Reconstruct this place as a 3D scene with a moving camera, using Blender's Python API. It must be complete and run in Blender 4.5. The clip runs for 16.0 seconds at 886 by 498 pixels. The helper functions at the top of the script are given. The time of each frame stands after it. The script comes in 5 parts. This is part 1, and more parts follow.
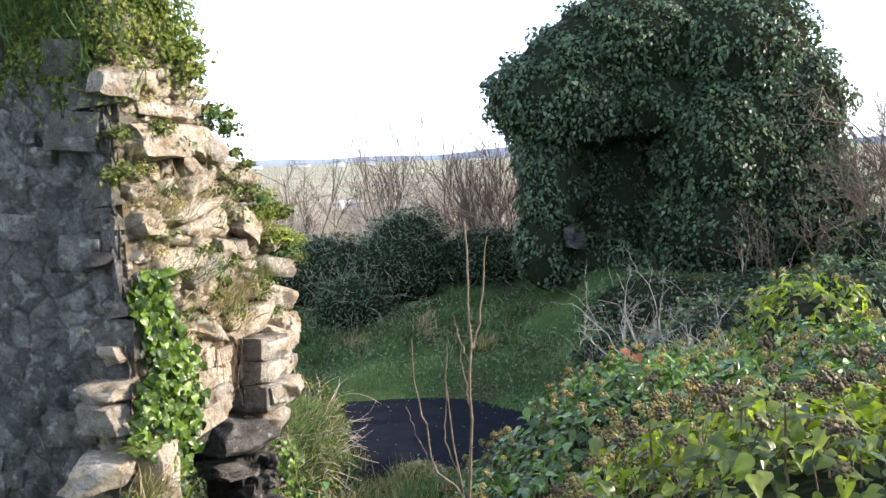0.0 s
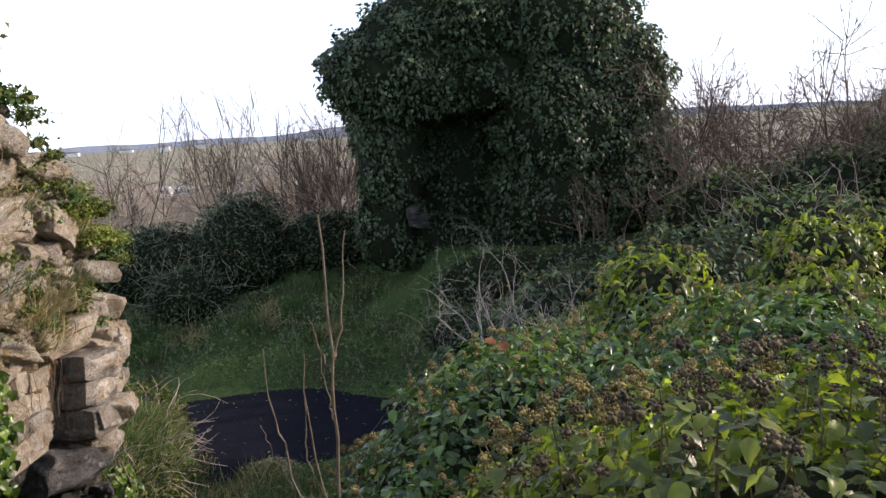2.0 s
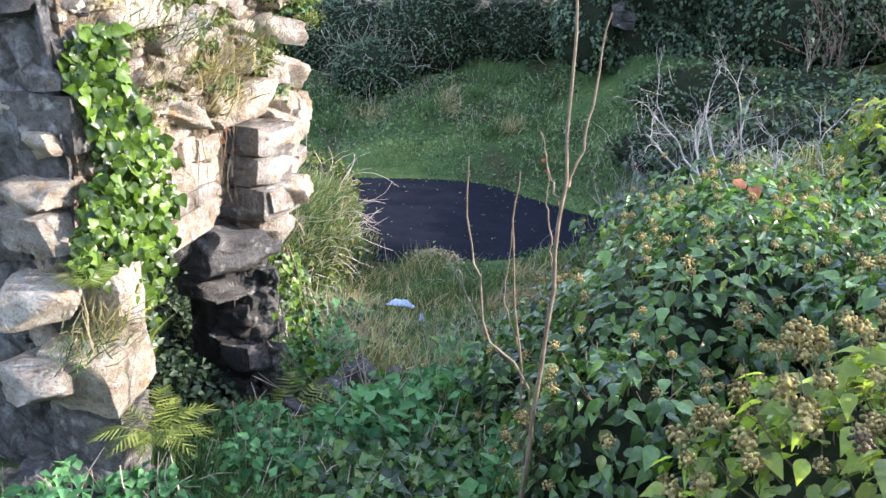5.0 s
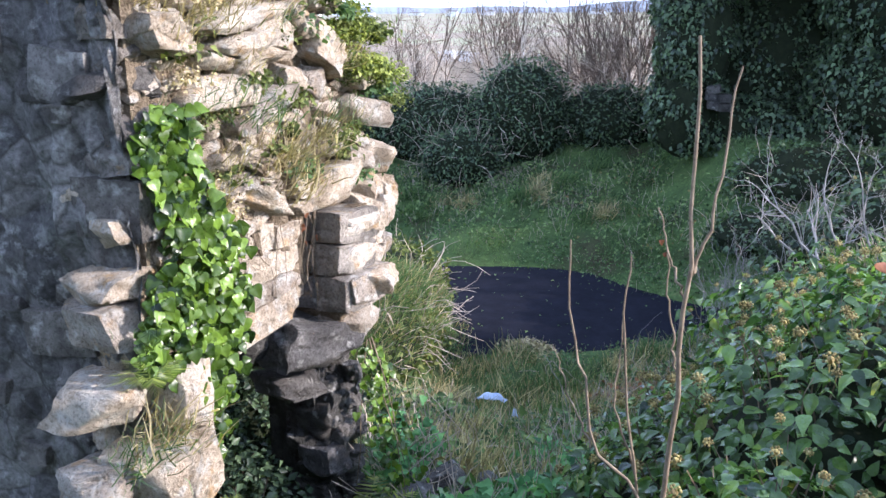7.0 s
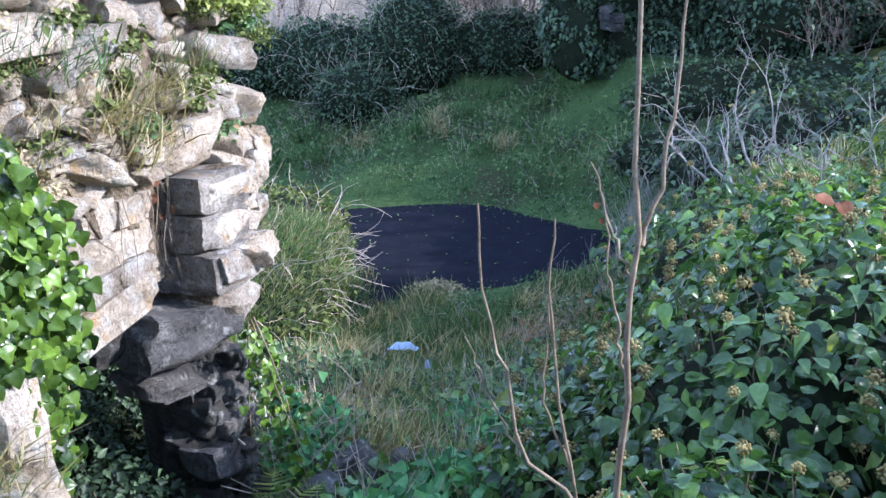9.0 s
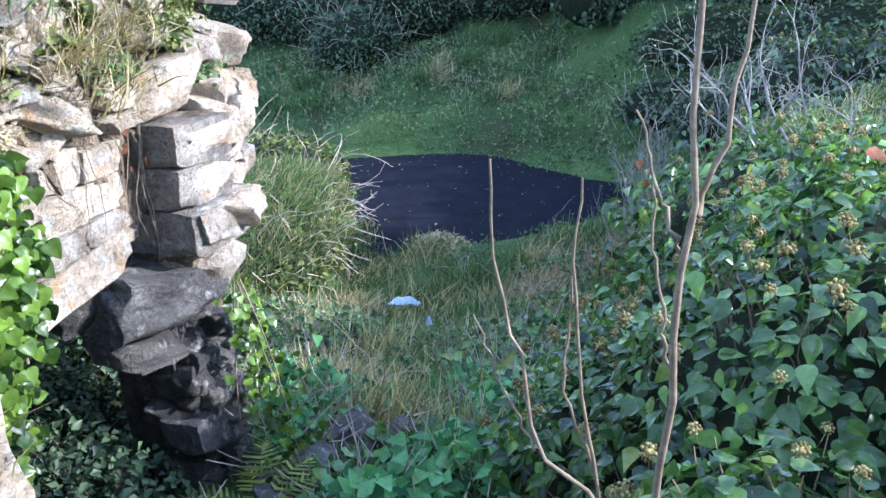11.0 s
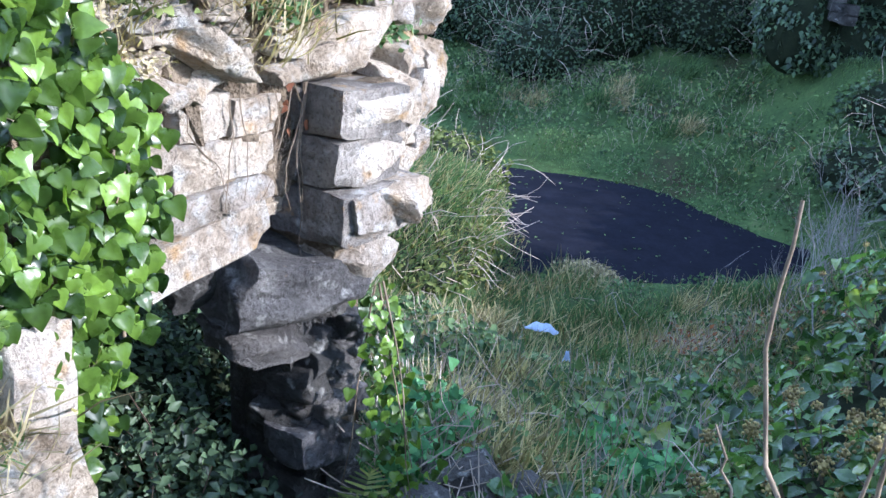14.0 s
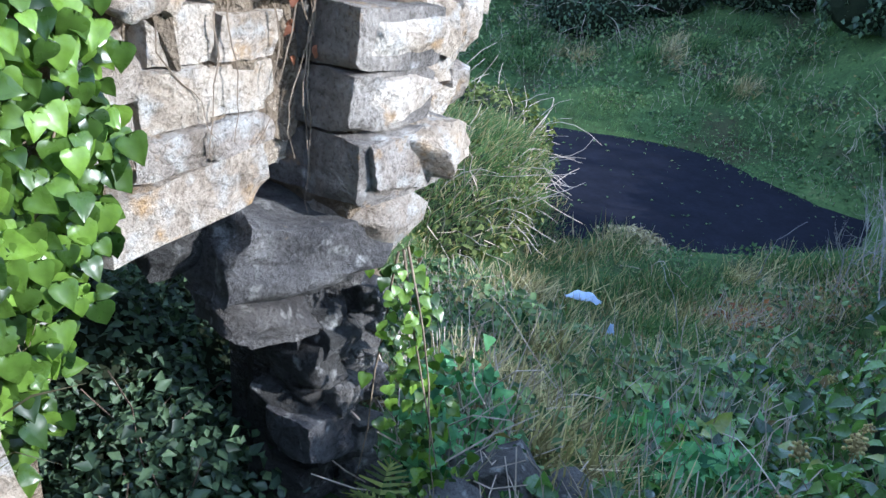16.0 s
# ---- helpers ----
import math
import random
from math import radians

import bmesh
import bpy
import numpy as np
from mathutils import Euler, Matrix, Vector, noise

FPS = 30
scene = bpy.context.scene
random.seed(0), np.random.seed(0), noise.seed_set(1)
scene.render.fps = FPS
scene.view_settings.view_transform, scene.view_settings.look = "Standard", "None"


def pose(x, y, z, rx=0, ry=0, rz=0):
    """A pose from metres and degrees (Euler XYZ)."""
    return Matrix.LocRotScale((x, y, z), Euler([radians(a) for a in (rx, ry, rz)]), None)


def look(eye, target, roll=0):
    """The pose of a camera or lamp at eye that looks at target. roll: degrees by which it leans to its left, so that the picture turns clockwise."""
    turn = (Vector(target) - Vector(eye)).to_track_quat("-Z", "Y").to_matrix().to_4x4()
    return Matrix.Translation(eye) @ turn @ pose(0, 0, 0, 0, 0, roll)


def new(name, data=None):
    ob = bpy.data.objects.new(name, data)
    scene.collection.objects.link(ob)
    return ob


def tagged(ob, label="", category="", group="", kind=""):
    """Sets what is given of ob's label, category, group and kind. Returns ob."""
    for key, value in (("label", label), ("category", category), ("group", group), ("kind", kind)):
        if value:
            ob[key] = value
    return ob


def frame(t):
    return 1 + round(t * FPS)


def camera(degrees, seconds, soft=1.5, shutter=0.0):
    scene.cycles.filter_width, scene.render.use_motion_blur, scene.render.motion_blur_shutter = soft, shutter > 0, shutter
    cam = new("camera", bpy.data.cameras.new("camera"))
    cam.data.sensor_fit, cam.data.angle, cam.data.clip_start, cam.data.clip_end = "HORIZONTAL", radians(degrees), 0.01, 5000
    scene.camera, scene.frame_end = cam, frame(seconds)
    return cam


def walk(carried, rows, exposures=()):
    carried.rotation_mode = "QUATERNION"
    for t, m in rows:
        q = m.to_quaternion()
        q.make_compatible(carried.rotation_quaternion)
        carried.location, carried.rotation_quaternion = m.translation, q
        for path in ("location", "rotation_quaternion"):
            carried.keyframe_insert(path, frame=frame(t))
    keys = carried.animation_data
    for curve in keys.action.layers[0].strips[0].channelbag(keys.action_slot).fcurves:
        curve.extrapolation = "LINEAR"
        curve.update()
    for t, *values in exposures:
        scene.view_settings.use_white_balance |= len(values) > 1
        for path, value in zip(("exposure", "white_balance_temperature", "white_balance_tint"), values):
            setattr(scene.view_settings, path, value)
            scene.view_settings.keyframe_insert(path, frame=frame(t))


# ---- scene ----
cam = camera(55.6, 16.0)
PATH = [
    (0, (0.357, 0.313, 1.871), (0.194, 2.295, 1.655), -2.2),
    (0.5, (0.394, 0.49, 1.863), (0.478, 2.475, 1.634), -6.0),
    (1, (0.43, 0.547, 1.86), (0.649, 2.512, 1.557), -7.6),
    (1.5, (0.381, 0.572, 1.888), (0.6, 2.535, 1.57), -7.2),
    (2, (0.279, 0.694, 1.889), (0.493, 2.662, 1.605), -3.7),
    (2.5, (0.19, 0.821, 1.947), (0.453, 2.786, 1.683), -2.0),
    (3, (0.215, 0.995, 1.903), (0.421, 2.97, 1.661), -0.6),
    (3.5, (0.183, 1.236, 1.889), (0.139, 3.212, 1.58), 0.8),
    (4, (0.091, 1.416, 1.811), (-0.084, 3.315, 1.208), 1.8),
    (4.2, (0.078, 1.448, 1.801), (-0.124, 3.298, 1.068), 1.8),
    (6.3, (0.047, 1.619, 1.708), (-0.096, 3.471, 0.965), 2.6),
    (6.5, (0.028, 1.651, 1.728), (-0.139, 3.535, 1.079), 2.6),
    (7, (0.011, 1.833, 1.66), (-0.397, 3.714, 1.115), -0.4),
    (7.5, (0.023, 1.968, 1.666), (-0.497, 3.809, 1.081), -4.0),
    (8, (0.023, 2.113, 1.605), (-0.283, 3.978, 0.951), -5.2),
    (8.5, (-0.037, 2.255, 1.592), (-0.209, 4.122, 0.897), -3.5),
    (8.7, (-0.03, 2.301, 1.601), (-0.209, 4.169, 0.91), -2.7),
    (10.8, (-0.037, 2.593, 1.531), (-0.224, 4.411, 0.718), -2.6),
    (11, (-0.062, 2.639, 1.522), (-0.249, 4.458, 0.713), -2.4),
    (11.5, (-0.095, 2.7, 1.512), (-0.234, 4.537, 0.734), -0.8),
    (12, (-0.129, 2.758, 1.459), (-0.329, 4.61, 0.732), 1.6),
    (12.5, (-0.148, 2.975, 1.379), (-0.579, 4.772, 0.614), 3.8),
    (13, (-0.18, 3.021, 1.353), (-0.771, 4.72, 0.48), 4.4),
    (13.5, (-0.224, 3.088, 1.354), (-0.751, 4.814, 0.492), 5.2),
    (14, (-0.265, 3.101, 1.348), (-0.773, 4.868, 0.559), 4.9),
    (14.5, (-0.295, 3.24, 1.285), (-0.922, 4.991, 0.549), 3.5),
    (15, (-0.309, 3.382, 1.254), (-1.049, 5.075, 0.489), 1.9),
    (15.5, (-0.332, 3.427, 1.212), (-1.03, 5.103, 0.372), 3.3),
    (16, (-0.374, 3.486, 1.179), (-0.947, 5.188, 0.297), 5.5),
]
walk(cam, [(t, look(eye, target, roll)) for t, eye, target, roll in PATH],
     [(0, 0.95, 6600, 13), (0.5, 0.4, 6700, 15), (1.0, 0.03, 6700, 18), (1.5, -0.05, 6700, 19), (2.0, -0.1, 6900, 21), (2.5, -0.5, 7000, 24), (3.0, -0.75, 7200, 26), (3.5, -0.85, 7200, 26), (4.0, 0.6, 6200, 18), (4.2, 0.9, 6100, 17), (6.3, 1.75, 6000, 18), (6.5, 1.6, 6000, 18), (7.0, 1.15, 5800, 20), (8.0, 1.15, 5450, 17), (8.7, 1.15, 5250, 18), (11.0, 1.4, 5200, 15), (12.5, 1.32, 5250, 20), (14.0, 1.28, 5150, 16), (16.0, 1.12, 5100, 11)])

# ---------------------------------------------------------------- world, sun
SUN_DIR = Vector((0.97, 0.0, 0.42)).normalized()
world = bpy.data.worlds.new("sky")
scene.world = world
world.use_nodes = True
_n = world.node_tree.nodes
_sky = _n.new("ShaderNodeTexSky")
_sky.sky_type = "NISHITA"
_sky.sun_disc = False
_sky.sun_elevation = math.asin(SUN_DIR.z)
_sky.sun_rotation = math.atan2(SUN_DIR.x, SUN_DIR.y)
_sky.air_density = 1.0
_sky.dust_density = 1.0
_veil = _n.new("ShaderNodeMix")       # thin bright winter cloud over the blue
_veil.data_type, _veil.blend_type = "RGBA", "ADD"
_veil.inputs[0].default_value = 1.0
_cloud = _n.new("ShaderNodeTexNoise")
_cloud.inputs["Scale"].default_value = 2.2
_cloud.inputs["Detail"].default_value = 5
_cr = _n.new("ShaderNodeValToRGB")
_cr.color_ramp.elements[0].position, _cr.color_ramp.elements[0].color = 0.3, (4.6, 6.0, 8.2, 1)
_cr.color_ramp.elements[1].position, _cr.color_ramp.elements[1].color = 0.7, (6.8, 7.9, 9.6, 1)
world.node_tree.links.new(_n.new("ShaderNodeTexCoord").outputs["Generated"], _cloud.inputs["Vector"])
world.node_tree.links.new(_cloud.outputs["Fac"], _cr.inputs[0])
world.node_tree.links.new(_sky.outputs[0], _veil.inputs[6])
_up = _n.new("ShaderNodeSeparateXYZ")
world.node_tree.links.new(_n["Texture Coordinate"].outputs["Generated"], _up.inputs[0])
_haze = _n.new("ShaderNodeMapRange")      # haze thickens towards the horizon
_haze.inputs[1].default_value, _haze.inputs[2].default_value = 0.0, 0.55
_haze.inputs[3].default_value, _haze.inputs[4].default_value = 1.9, 0.75
world.node_tree.links.new(_up.outputs[2], _haze.inputs[0])
_thick = _n.new("ShaderNodeMix")
_thick.data_type, _thick.blend_type = "RGBA", "MULTIPLY"
_thick.inputs[0].default_value = 1.0
world.node_tree.links.new(_cr.outputs[0], _thick.inputs[6])
world.node_tree.links.new(_haze.outputs[0], _thick.inputs[7])
world.node_tree.links.new(_thick.outputs[2], _veil.inputs[7])
world.node_tree.links.new(_veil.outputs[2], _n["Background"].inputs[0])
_n["Background"].inputs[1].default_value = 0.11
sun = new("sun", bpy.data.lights.new("sun", "SUN"))
sun.data.energy = 5.0
sun.data.angle = radians(0.6)
sun.data.color = (1.0, 0.90, 0.76)
sun.rotation_mode = "QUATERNION"
sun.rotation_quaternion = SUN_DIR.to_track_quat("Z", "Y")

# ---------------------------------------------------------------- helpers
rng = np.random.default_rng(7)
noise_vector = noise.noise_vector


def material(name, rough=0.8, spec=0.3):
    m = bpy.data.materials.new(name)
    m.use_nodes = True
    b = m.node_tree.nodes["Principled BSDF"]
    b.inputs["Roughness"].default_value = rough
    b.inputs["Specular IOR Level"].default_value = spec
    return m, m.node_tree.nodes, m.node_tree.links, b


def grain(nodes, links, scale, detail=6, rough=0.6, coord=None, kind="Object"):
    t = nodes.new("ShaderNodeTexNoise")
    t.inputs["Scale"].default_value = scale
    t.inputs["Detail"].default_value = detail
    t.inputs["Roughness"].default_value = rough
    if coord is None:
        coord = nodes.new("ShaderNodeTexCoord").outputs[kind]
    links.new(coord, t.inputs["Vector"])
    return t.outputs["Fac"]


def ramp(nodes, links, fac, stops):
    r = nodes.new("ShaderNodeValToRGB")
    e = r.color_ramp.elements
    while len(e) < len(stops):
        e.new(0.5)
    for i, (p, c) in enumerate(stops):
        e[i].position = p
        e[i].color = (*c, 1) if len(c) == 3 else c
    links.new(fac, r.inputs[0])
    return r.outputs[0]


def blend(nodes, links, fac, a, b, mode="MIX"):
    m = nodes.new("ShaderNodeMix")
    m.data_type = "RGBA"
    m.blend_type = mode
    for sock, v in ((m.inputs[0], fac), (m.inputs[6], a), (m.inputs[7], b)):
        if isinstance(v, (int, float)):
            sock.default_value = v
        elif isinstance(v, tuple):
            sock.default_value = (*v, 1)
        else:
            links.new(v, sock)
    return m.outputs[2]


def bump(nodes, links, fac, strength, distance, bsdf):
    b = nodes.new("ShaderNodeBump")
    b.inputs["Strength"].default_value = strength
    b.inputs["Distance"].default_value = distance
    links.new(fac, b.inputs["Height"])
    links.new(b.outputs[0], bsdf.inputs["Normal"])


def world_pos(nodes):
    return nodes.new("ShaderNodeNewGeometry").outputs["Position"]


def stone_material(name, dark, mid, pale, lichen=0.5, orange=0.62):
    m, n, l, b = material(name, 0.9, 0.25)
    pos = world_pos(n)
    big = grain(n, l, 7, 5, 0.6, pos)
    fine = grain(n, l, 38, 8, 0.7, pos)
    col = ramp(n, l, big, [(0.28, dark), (0.5, mid), (0.72, pale)])
    col = blend(n, l, 0.55, col, ramp(n, l, fine, [(0.3, (0.35, 0.34, 0.33)), (0.68, (1, 1, 1))]), "MULTIPLY")
    rnd = n.new("ShaderNodeObjectInfo").outputs["Random"]
    col = blend(n, l, 0.8, col, ramp(n, l, rnd, [(0, (0.62, 0.6, 0.6)), (0.45, (0.95, 0.86, 0.74)), (0.8, (1.1, 1.04, 0.95)), (1, (1.25, 1.2, 1.15))]), "MULTIPLY")
    spots = grain(n, l, 17, 3, 0.5, pos)
    col = blend(n, l, ramp(n, l, spots, [(lichen + 0.02, (0, 0, 0)), (lichen + 0.2, (0.75, 0.75, 0.75))]), col, (0.55, 0.54, 0.5))
    rust = grain(n, l, 11, 4, 0.6, pos)
    col = blend(n, l, ramp(n, l, rust, [(orange - 0.04, (0, 0, 0)), (orange + 0.1, (0.7, 0.7, 0.7))]), col, (0.42, 0.24, 0.07))
    pits = grain(n, l, 90, 5, 0.75, pos)
    col = blend(n, l, 0.7, col, ramp(n, l, pits, [(0.36, (0.35, 0.33, 0.3)), (0.5, (1, 1, 1))]), "MULTIPLY")
    l.new(col, b.inputs["Base Color"])
    mixed = n.new("ShaderNodeMath")
    l.new(big, mixed.inputs[0])
    l.new(fine, mixed.inputs[1])
    chip = n.new("ShaderNodeTexVoronoi")      # split facets
    chip.inputs["Scale"].default_value = 16
    l.new(pos, chip.inputs["Vector"])
    facet = n.new("ShaderNodeMath")
    facet.operation = "MULTIPLY_ADD"
    l.new(chip.outputs["Distance"], facet.inputs[0])
    facet.inputs[1].default_value = 0.7
    l.new(mixed.outputs[0], facet.inputs[2])
    more = n.new("ShaderNodeMath")
    more.operation = "MULTIPLY_ADD"
    l.new(pits, more.inputs[0])
    more.inputs[1].default_value = 0.5
    l.new(facet.outputs[0], more.inputs[2])
    bump(n, l, more.outputs[0], 0.9, 0.04, b)
    return m


def leaf_material(name, dark, light, rough=0.35, thin=0.3, spec=0.5, back=None):
    """Leaf: glossy upper skin, light shining through."""
    m, n, l, b = material(name, rough, spec)
    rnd = n.new("ShaderNodeNewGeometry").outputs["Random Per Island"]
    oi = n.new("ShaderNodeObjectInfo").outputs["Random"]
    add = n.new("ShaderNodeMath")
    l.new(rnd, add.inputs[0])
    l.new(oi, add.inputs[1])
    fr = n.new("ShaderNodeMath")
    fr.operation = "FRACT"
    l.new(add.outputs[0], fr.inputs[0])
    col = ramp(n, l, fr.outputs[0], [(0, tuple(0.6 * x for x in dark)), (0.55, tuple(0.5 * (x + y) for x, y in zip(dark, light))), (0.95, tuple(1.25 * x for x in light)), (1, back or light)])
    var = grain(n, l, 60, 3, 0.6, world_pos(n))
    col = blend(n, l, 0.5, col, ramp(n, l, var, [(0.3, (0.6, 0.6, 0.6)), (0.7, (1.2, 1.2, 1.1))]), "MULTIPLY")
    l.new(col, b.inputs["Base Color"])
    l.new(ramp(n, l, grain(n, l, 25, 3, 0.6, world_pos(n)), [(0.35, (rough * 0.7,) * 3), (0.65, (min(1, rough * 1.5),) * 3)]), b.inputs["Roughness"])
    tr = n.new("ShaderNodeBsdfTranslucent")
    bright = blend(n, l, 1.0, col, (1.9, 2.0, 0.8), "MULTIPLY")
    l.new(bright, tr.inputs[0])
    mx = n.new("ShaderNodeMixShader")
    mx.inputs[0].default_value = thin
    l.new(b.outputs[0], mx.inputs[1])
    l.new(tr.outputs[0], mx.inputs[2])
    l.new(mx.outputs[0], n["Material Output"].inputs[0])
    return m


def plain_material(name, a, b_, scale=8, rough=0.85, spec=0.25, relief=0.4, depth=0.01):
    m, n, l, b = material(name, rough, spec)
    pos = world_pos(n)
    f = grain(n, l, scale, 7, 0.65, pos)
    c = ramp(n, l, f, [(0.3, a), (0.7, b_)])
    g = grain(n, l, scale * 6, 4, 0.6, pos)
    c = blend(n, l, 0.5, c, ramp(n, l, g, [(0.3, (0.55, 0.55, 0.55)), (0.7, (1.15, 1.15, 1.15))]), "MULTIPLY")
    l.new(c, b.inputs["Base Color"])
    bump(n, l, g, relief, depth, b)
    return m


def rubble_coat(name):
    """Old rubble masonry under flaking render: stones of all sizes, mortar joints, lichen."""
    m, n, l, b = material(name, 0.95, 0.15)
    pos = world_pos(n)
    warp = n.new("ShaderNodeTexNoise")
    warp.inputs["Scale"].default_value = 5
    l.new(pos, warp.inputs["Vector"])
    bent = n.new("ShaderNodeVectorMath")
    bent.operation = "MULTIPLY_ADD"
    l.new(warp.outputs["Color"], bent.inputs[0])
    bent.inputs[1].default_value = (0.14, 0.14, 0.14)
    l.new(pos, bent.inputs[2])
    cells, edges = n.new("ShaderNodeTexVoronoi"), n.new("ShaderNodeTexVoronoi")
    edges.feature = "DISTANCE_TO_EDGE"
    for t in (cells, edges):
        t.inputs["Scale"].default_value = 6.5
        l.new(bent.outputs[0], t.inputs["Vector"])
    big, fine = grain(n, l, 4, 6, 0.65, pos), grain(n, l, 45, 8, 0.75, pos)
    col = ramp(n, l, big, [(0.3, (0.10, 0.097, 0.092)), (0.5, (0.205, 0.20, 0.195)), (0.7, (0.34, 0.335, 0.33))])
    sep = n.new("ShaderNodeSeparateXYZ")
    l.new(cells.outputs["Color"], sep.inputs[0])
    col = blend(n, l, 0.75, col, ramp(n, l, sep.outputs[0], [(0, (0.55, 0.55, 0.57)), (0.6, (1, 0.98, 0.95)), (1, (1.5, 1.47, 1.42))]), "MULTIPLY")
    col = blend(n, l, ramp(n, l, edges.outputs["Distance"], [(0.0, (0.75, 0.75, 0.75)), (0.09, (0, 0, 0))]), col, (0.085, 0.08, 0.068))
    col = blend(n, l, ramp(n, l, grain(n, l, 12, 6, 0.7, pos), [(0.54, (0, 0, 0)), (0.66, (0.8, 0.8, 0.8))]), col, (0.42, 0.42, 0.41))
    col = blend(n, l, 0.75, col, ramp(n, l, fine, [(0.34, (0.3, 0.3, 0.3)), (0.6, (1.1, 1.1, 1.1))]), "MULTIPLY")
    col = blend(n, l, ramp(n, l, grain(n, l, 3, 6, 0.7, pos), [(0.58, (0, 0, 0)), (0.70, (0.7, 0.7, 0.7))]), col, (0.05, 0.065, 0.025))
    l.new(col, b.inputs["Base Color"])
    h = n.new("ShaderNodeMath")
    h.operation = "MULTIPLY_ADD"
    l.new(edges.outputs["Distance"], h.inputs[0])
    h.inputs[1].default_value = 2.2
    l.new(fine, h.inputs[2])
    bump(n, l, h.outputs[0], 1.0, 0.03, b)
    return m


STONE = stone_material("limestone", (0.30, 0.245, 0.18), (0.59, 0.525, 0.44), (0.76, 0.72, 0.645))
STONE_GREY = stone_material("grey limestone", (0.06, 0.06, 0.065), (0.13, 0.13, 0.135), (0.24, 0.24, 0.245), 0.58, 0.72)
# darker copy of the limestone, shade of the turned-away faces in its colour
STONE_PIER = stone_material("weathered limestone in shade tone", (0.13, 0.125, 0.12), (0.27, 0.255, 0.24), (0.48, 0.455, 0.42), 0.58, 0.66)
STONE_FACE = stone_material("lichened face stone", (0.09, 0.09, 0.09), (0.19, 0.185, 0.18), (0.34, 0.335, 0.33), 0.54, 0.8)
CORE = plain_material("earthy lime mortar", (0.10, 0.075, 0.05), (0.30, 0.24, 0.17), 14, 0.95, 0.1, 1.0, 0.03)
PLASTER = rubble_coat("weathered rubble and lime render")
# next two: doorway and pier shade is put into the stone colour
STONE_SHADE = stone_material("limestone darkened for shade", (0.025, 0.026, 0.026), (0.065, 0.066, 0.066), (0.15, 0.15, 0.155), 0.62, 0.8)
PIER = plain_material("masonry darkened for shade", (0.03, 0.03, 0.03), (0.09, 0.085, 0.08), 12, 0.9, 0.2, 1.0, 0.03)
MUD = plain_material("wet black mud", (0.009, 0.010, 0.015), (0.016, 0.017, 0.026), 3, 0.8, 0.04, 0.25, 0.01)
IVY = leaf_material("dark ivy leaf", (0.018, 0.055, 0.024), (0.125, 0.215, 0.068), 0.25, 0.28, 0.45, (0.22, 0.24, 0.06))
# brighter copy of the ivy leaf, sunlight put into its colour
IVY_SUN = leaf_material("ivy leaf in sunlit tone", (0.075, 0.13, 0.030), (0.29, 0.35, 0.095), 0.30, 0.6, 0.5, (0.38, 0.34, 0.10))
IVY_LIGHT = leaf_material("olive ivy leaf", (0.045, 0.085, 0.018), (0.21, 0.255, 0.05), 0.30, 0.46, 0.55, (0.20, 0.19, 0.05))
IVY_WALL = leaf_material("bright wall ivy leaf", (0.020, 0.050, 0.010), (0.125, 0.205, 0.028), 0.30, 0.26, 0.42)
IVY_FAR = leaf_material("dusky ivy leaf", (0.018, 0.040, 0.025), (0.085, 0.130, 0.068), 0.42, 0.2, 0.35)
WEED = leaf_material("nettle leaf", (0.045, 0.15, 0.063), (0.15, 0.31, 0.14), 0.55, 0.3, 0.15)
BRAMBLE = leaf_material("bramble leaf", (0.028, 0.066, 0.030), (0.15, 0.21, 0.09), 0.5, 0.25, 0.15, (0.16, 0.09, 0.05))
FERN = leaf_material("fern frond", (0.085, 0.125, 0.028), (0.23, 0.26, 0.06), 0.5, 0.3, 0.3)
GRASS = leaf_material("winter grass", (0.050, 0.105, 0.048), (0.125, 0.190, 0.090), 0.6, 0.3, 0.1, (0.16, 0.18, 0.10))
DRY = leaf_material("dry grass", (0.20, 0.165, 0.095), (0.46, 0.39, 0.26), 0.7, 0.25, 0.15)
MOSS = leaf_material("moss", (0.05, 0.075, 0.025), (0.14, 0.16, 0.055), 0.9, 0.2, 0.1)
RUSTLEAF = leaf_material("russet leaf", (0.12, 0.05, 0.035), (0.26, 0.11, 0.06), 0.7, 0.3, 0.2)
BERRY = leaf_material("ivy flower head", (0.17, 0.135, 0.055), (0.36, 0.30, 0.13), 0.75, 0.1, 0.15, (0.14, 0.08, 0.05))
BERRY_DARK = leaf_material("ripening ivy berry", (0.045, 0.035, 0.025), (0.14, 0.105, 0.06), 0.6, 0.05, 0.3)
BARK = plain_material("stem bark", (0.11, 0.08, 0.055), (0.26, 0.20, 0.135), 30, 0.75, 0.3, 0.3, 0.004)
GREYTWIG = plain_material("bleached dead twig", (0.19, 0.175, 0.165), (0.36, 0.34, 0.32), 30, 0.85, 0.2, 0.3, 0.004)
TWIG = plain_material("brown winter twig", (0.085, 0.060, 0.045), (0.20, 0.15, 0.115), 12, 0.85, 0.2, 0.2, 0.004)
PALETWIG = plain_material("pale winter twig", (0.32, 0.255, 0.20), (0.58, 0.49, 0.40), 12, 0.85, 0.2, 0.2, 0.004)
# near-black, painted for the deep shade between leaves
SHADE = plain_material("shade inside the leaves", (0.010, 0.014, 0.008), (0.022, 0.028, 0.014), 9, 0.95, 0.1)
BAG = plain_material("pale blue plastic sheet", (0.32, 0.42, 0.60), (0.52, 0.62, 0.78), 20, 0.35, 0.5, 0.3, 0.01)
WHITE = plain_material("white painted metal", (0.7, 0.7, 0.7), (0.82, 0.82, 0.82), 4, 0.5)

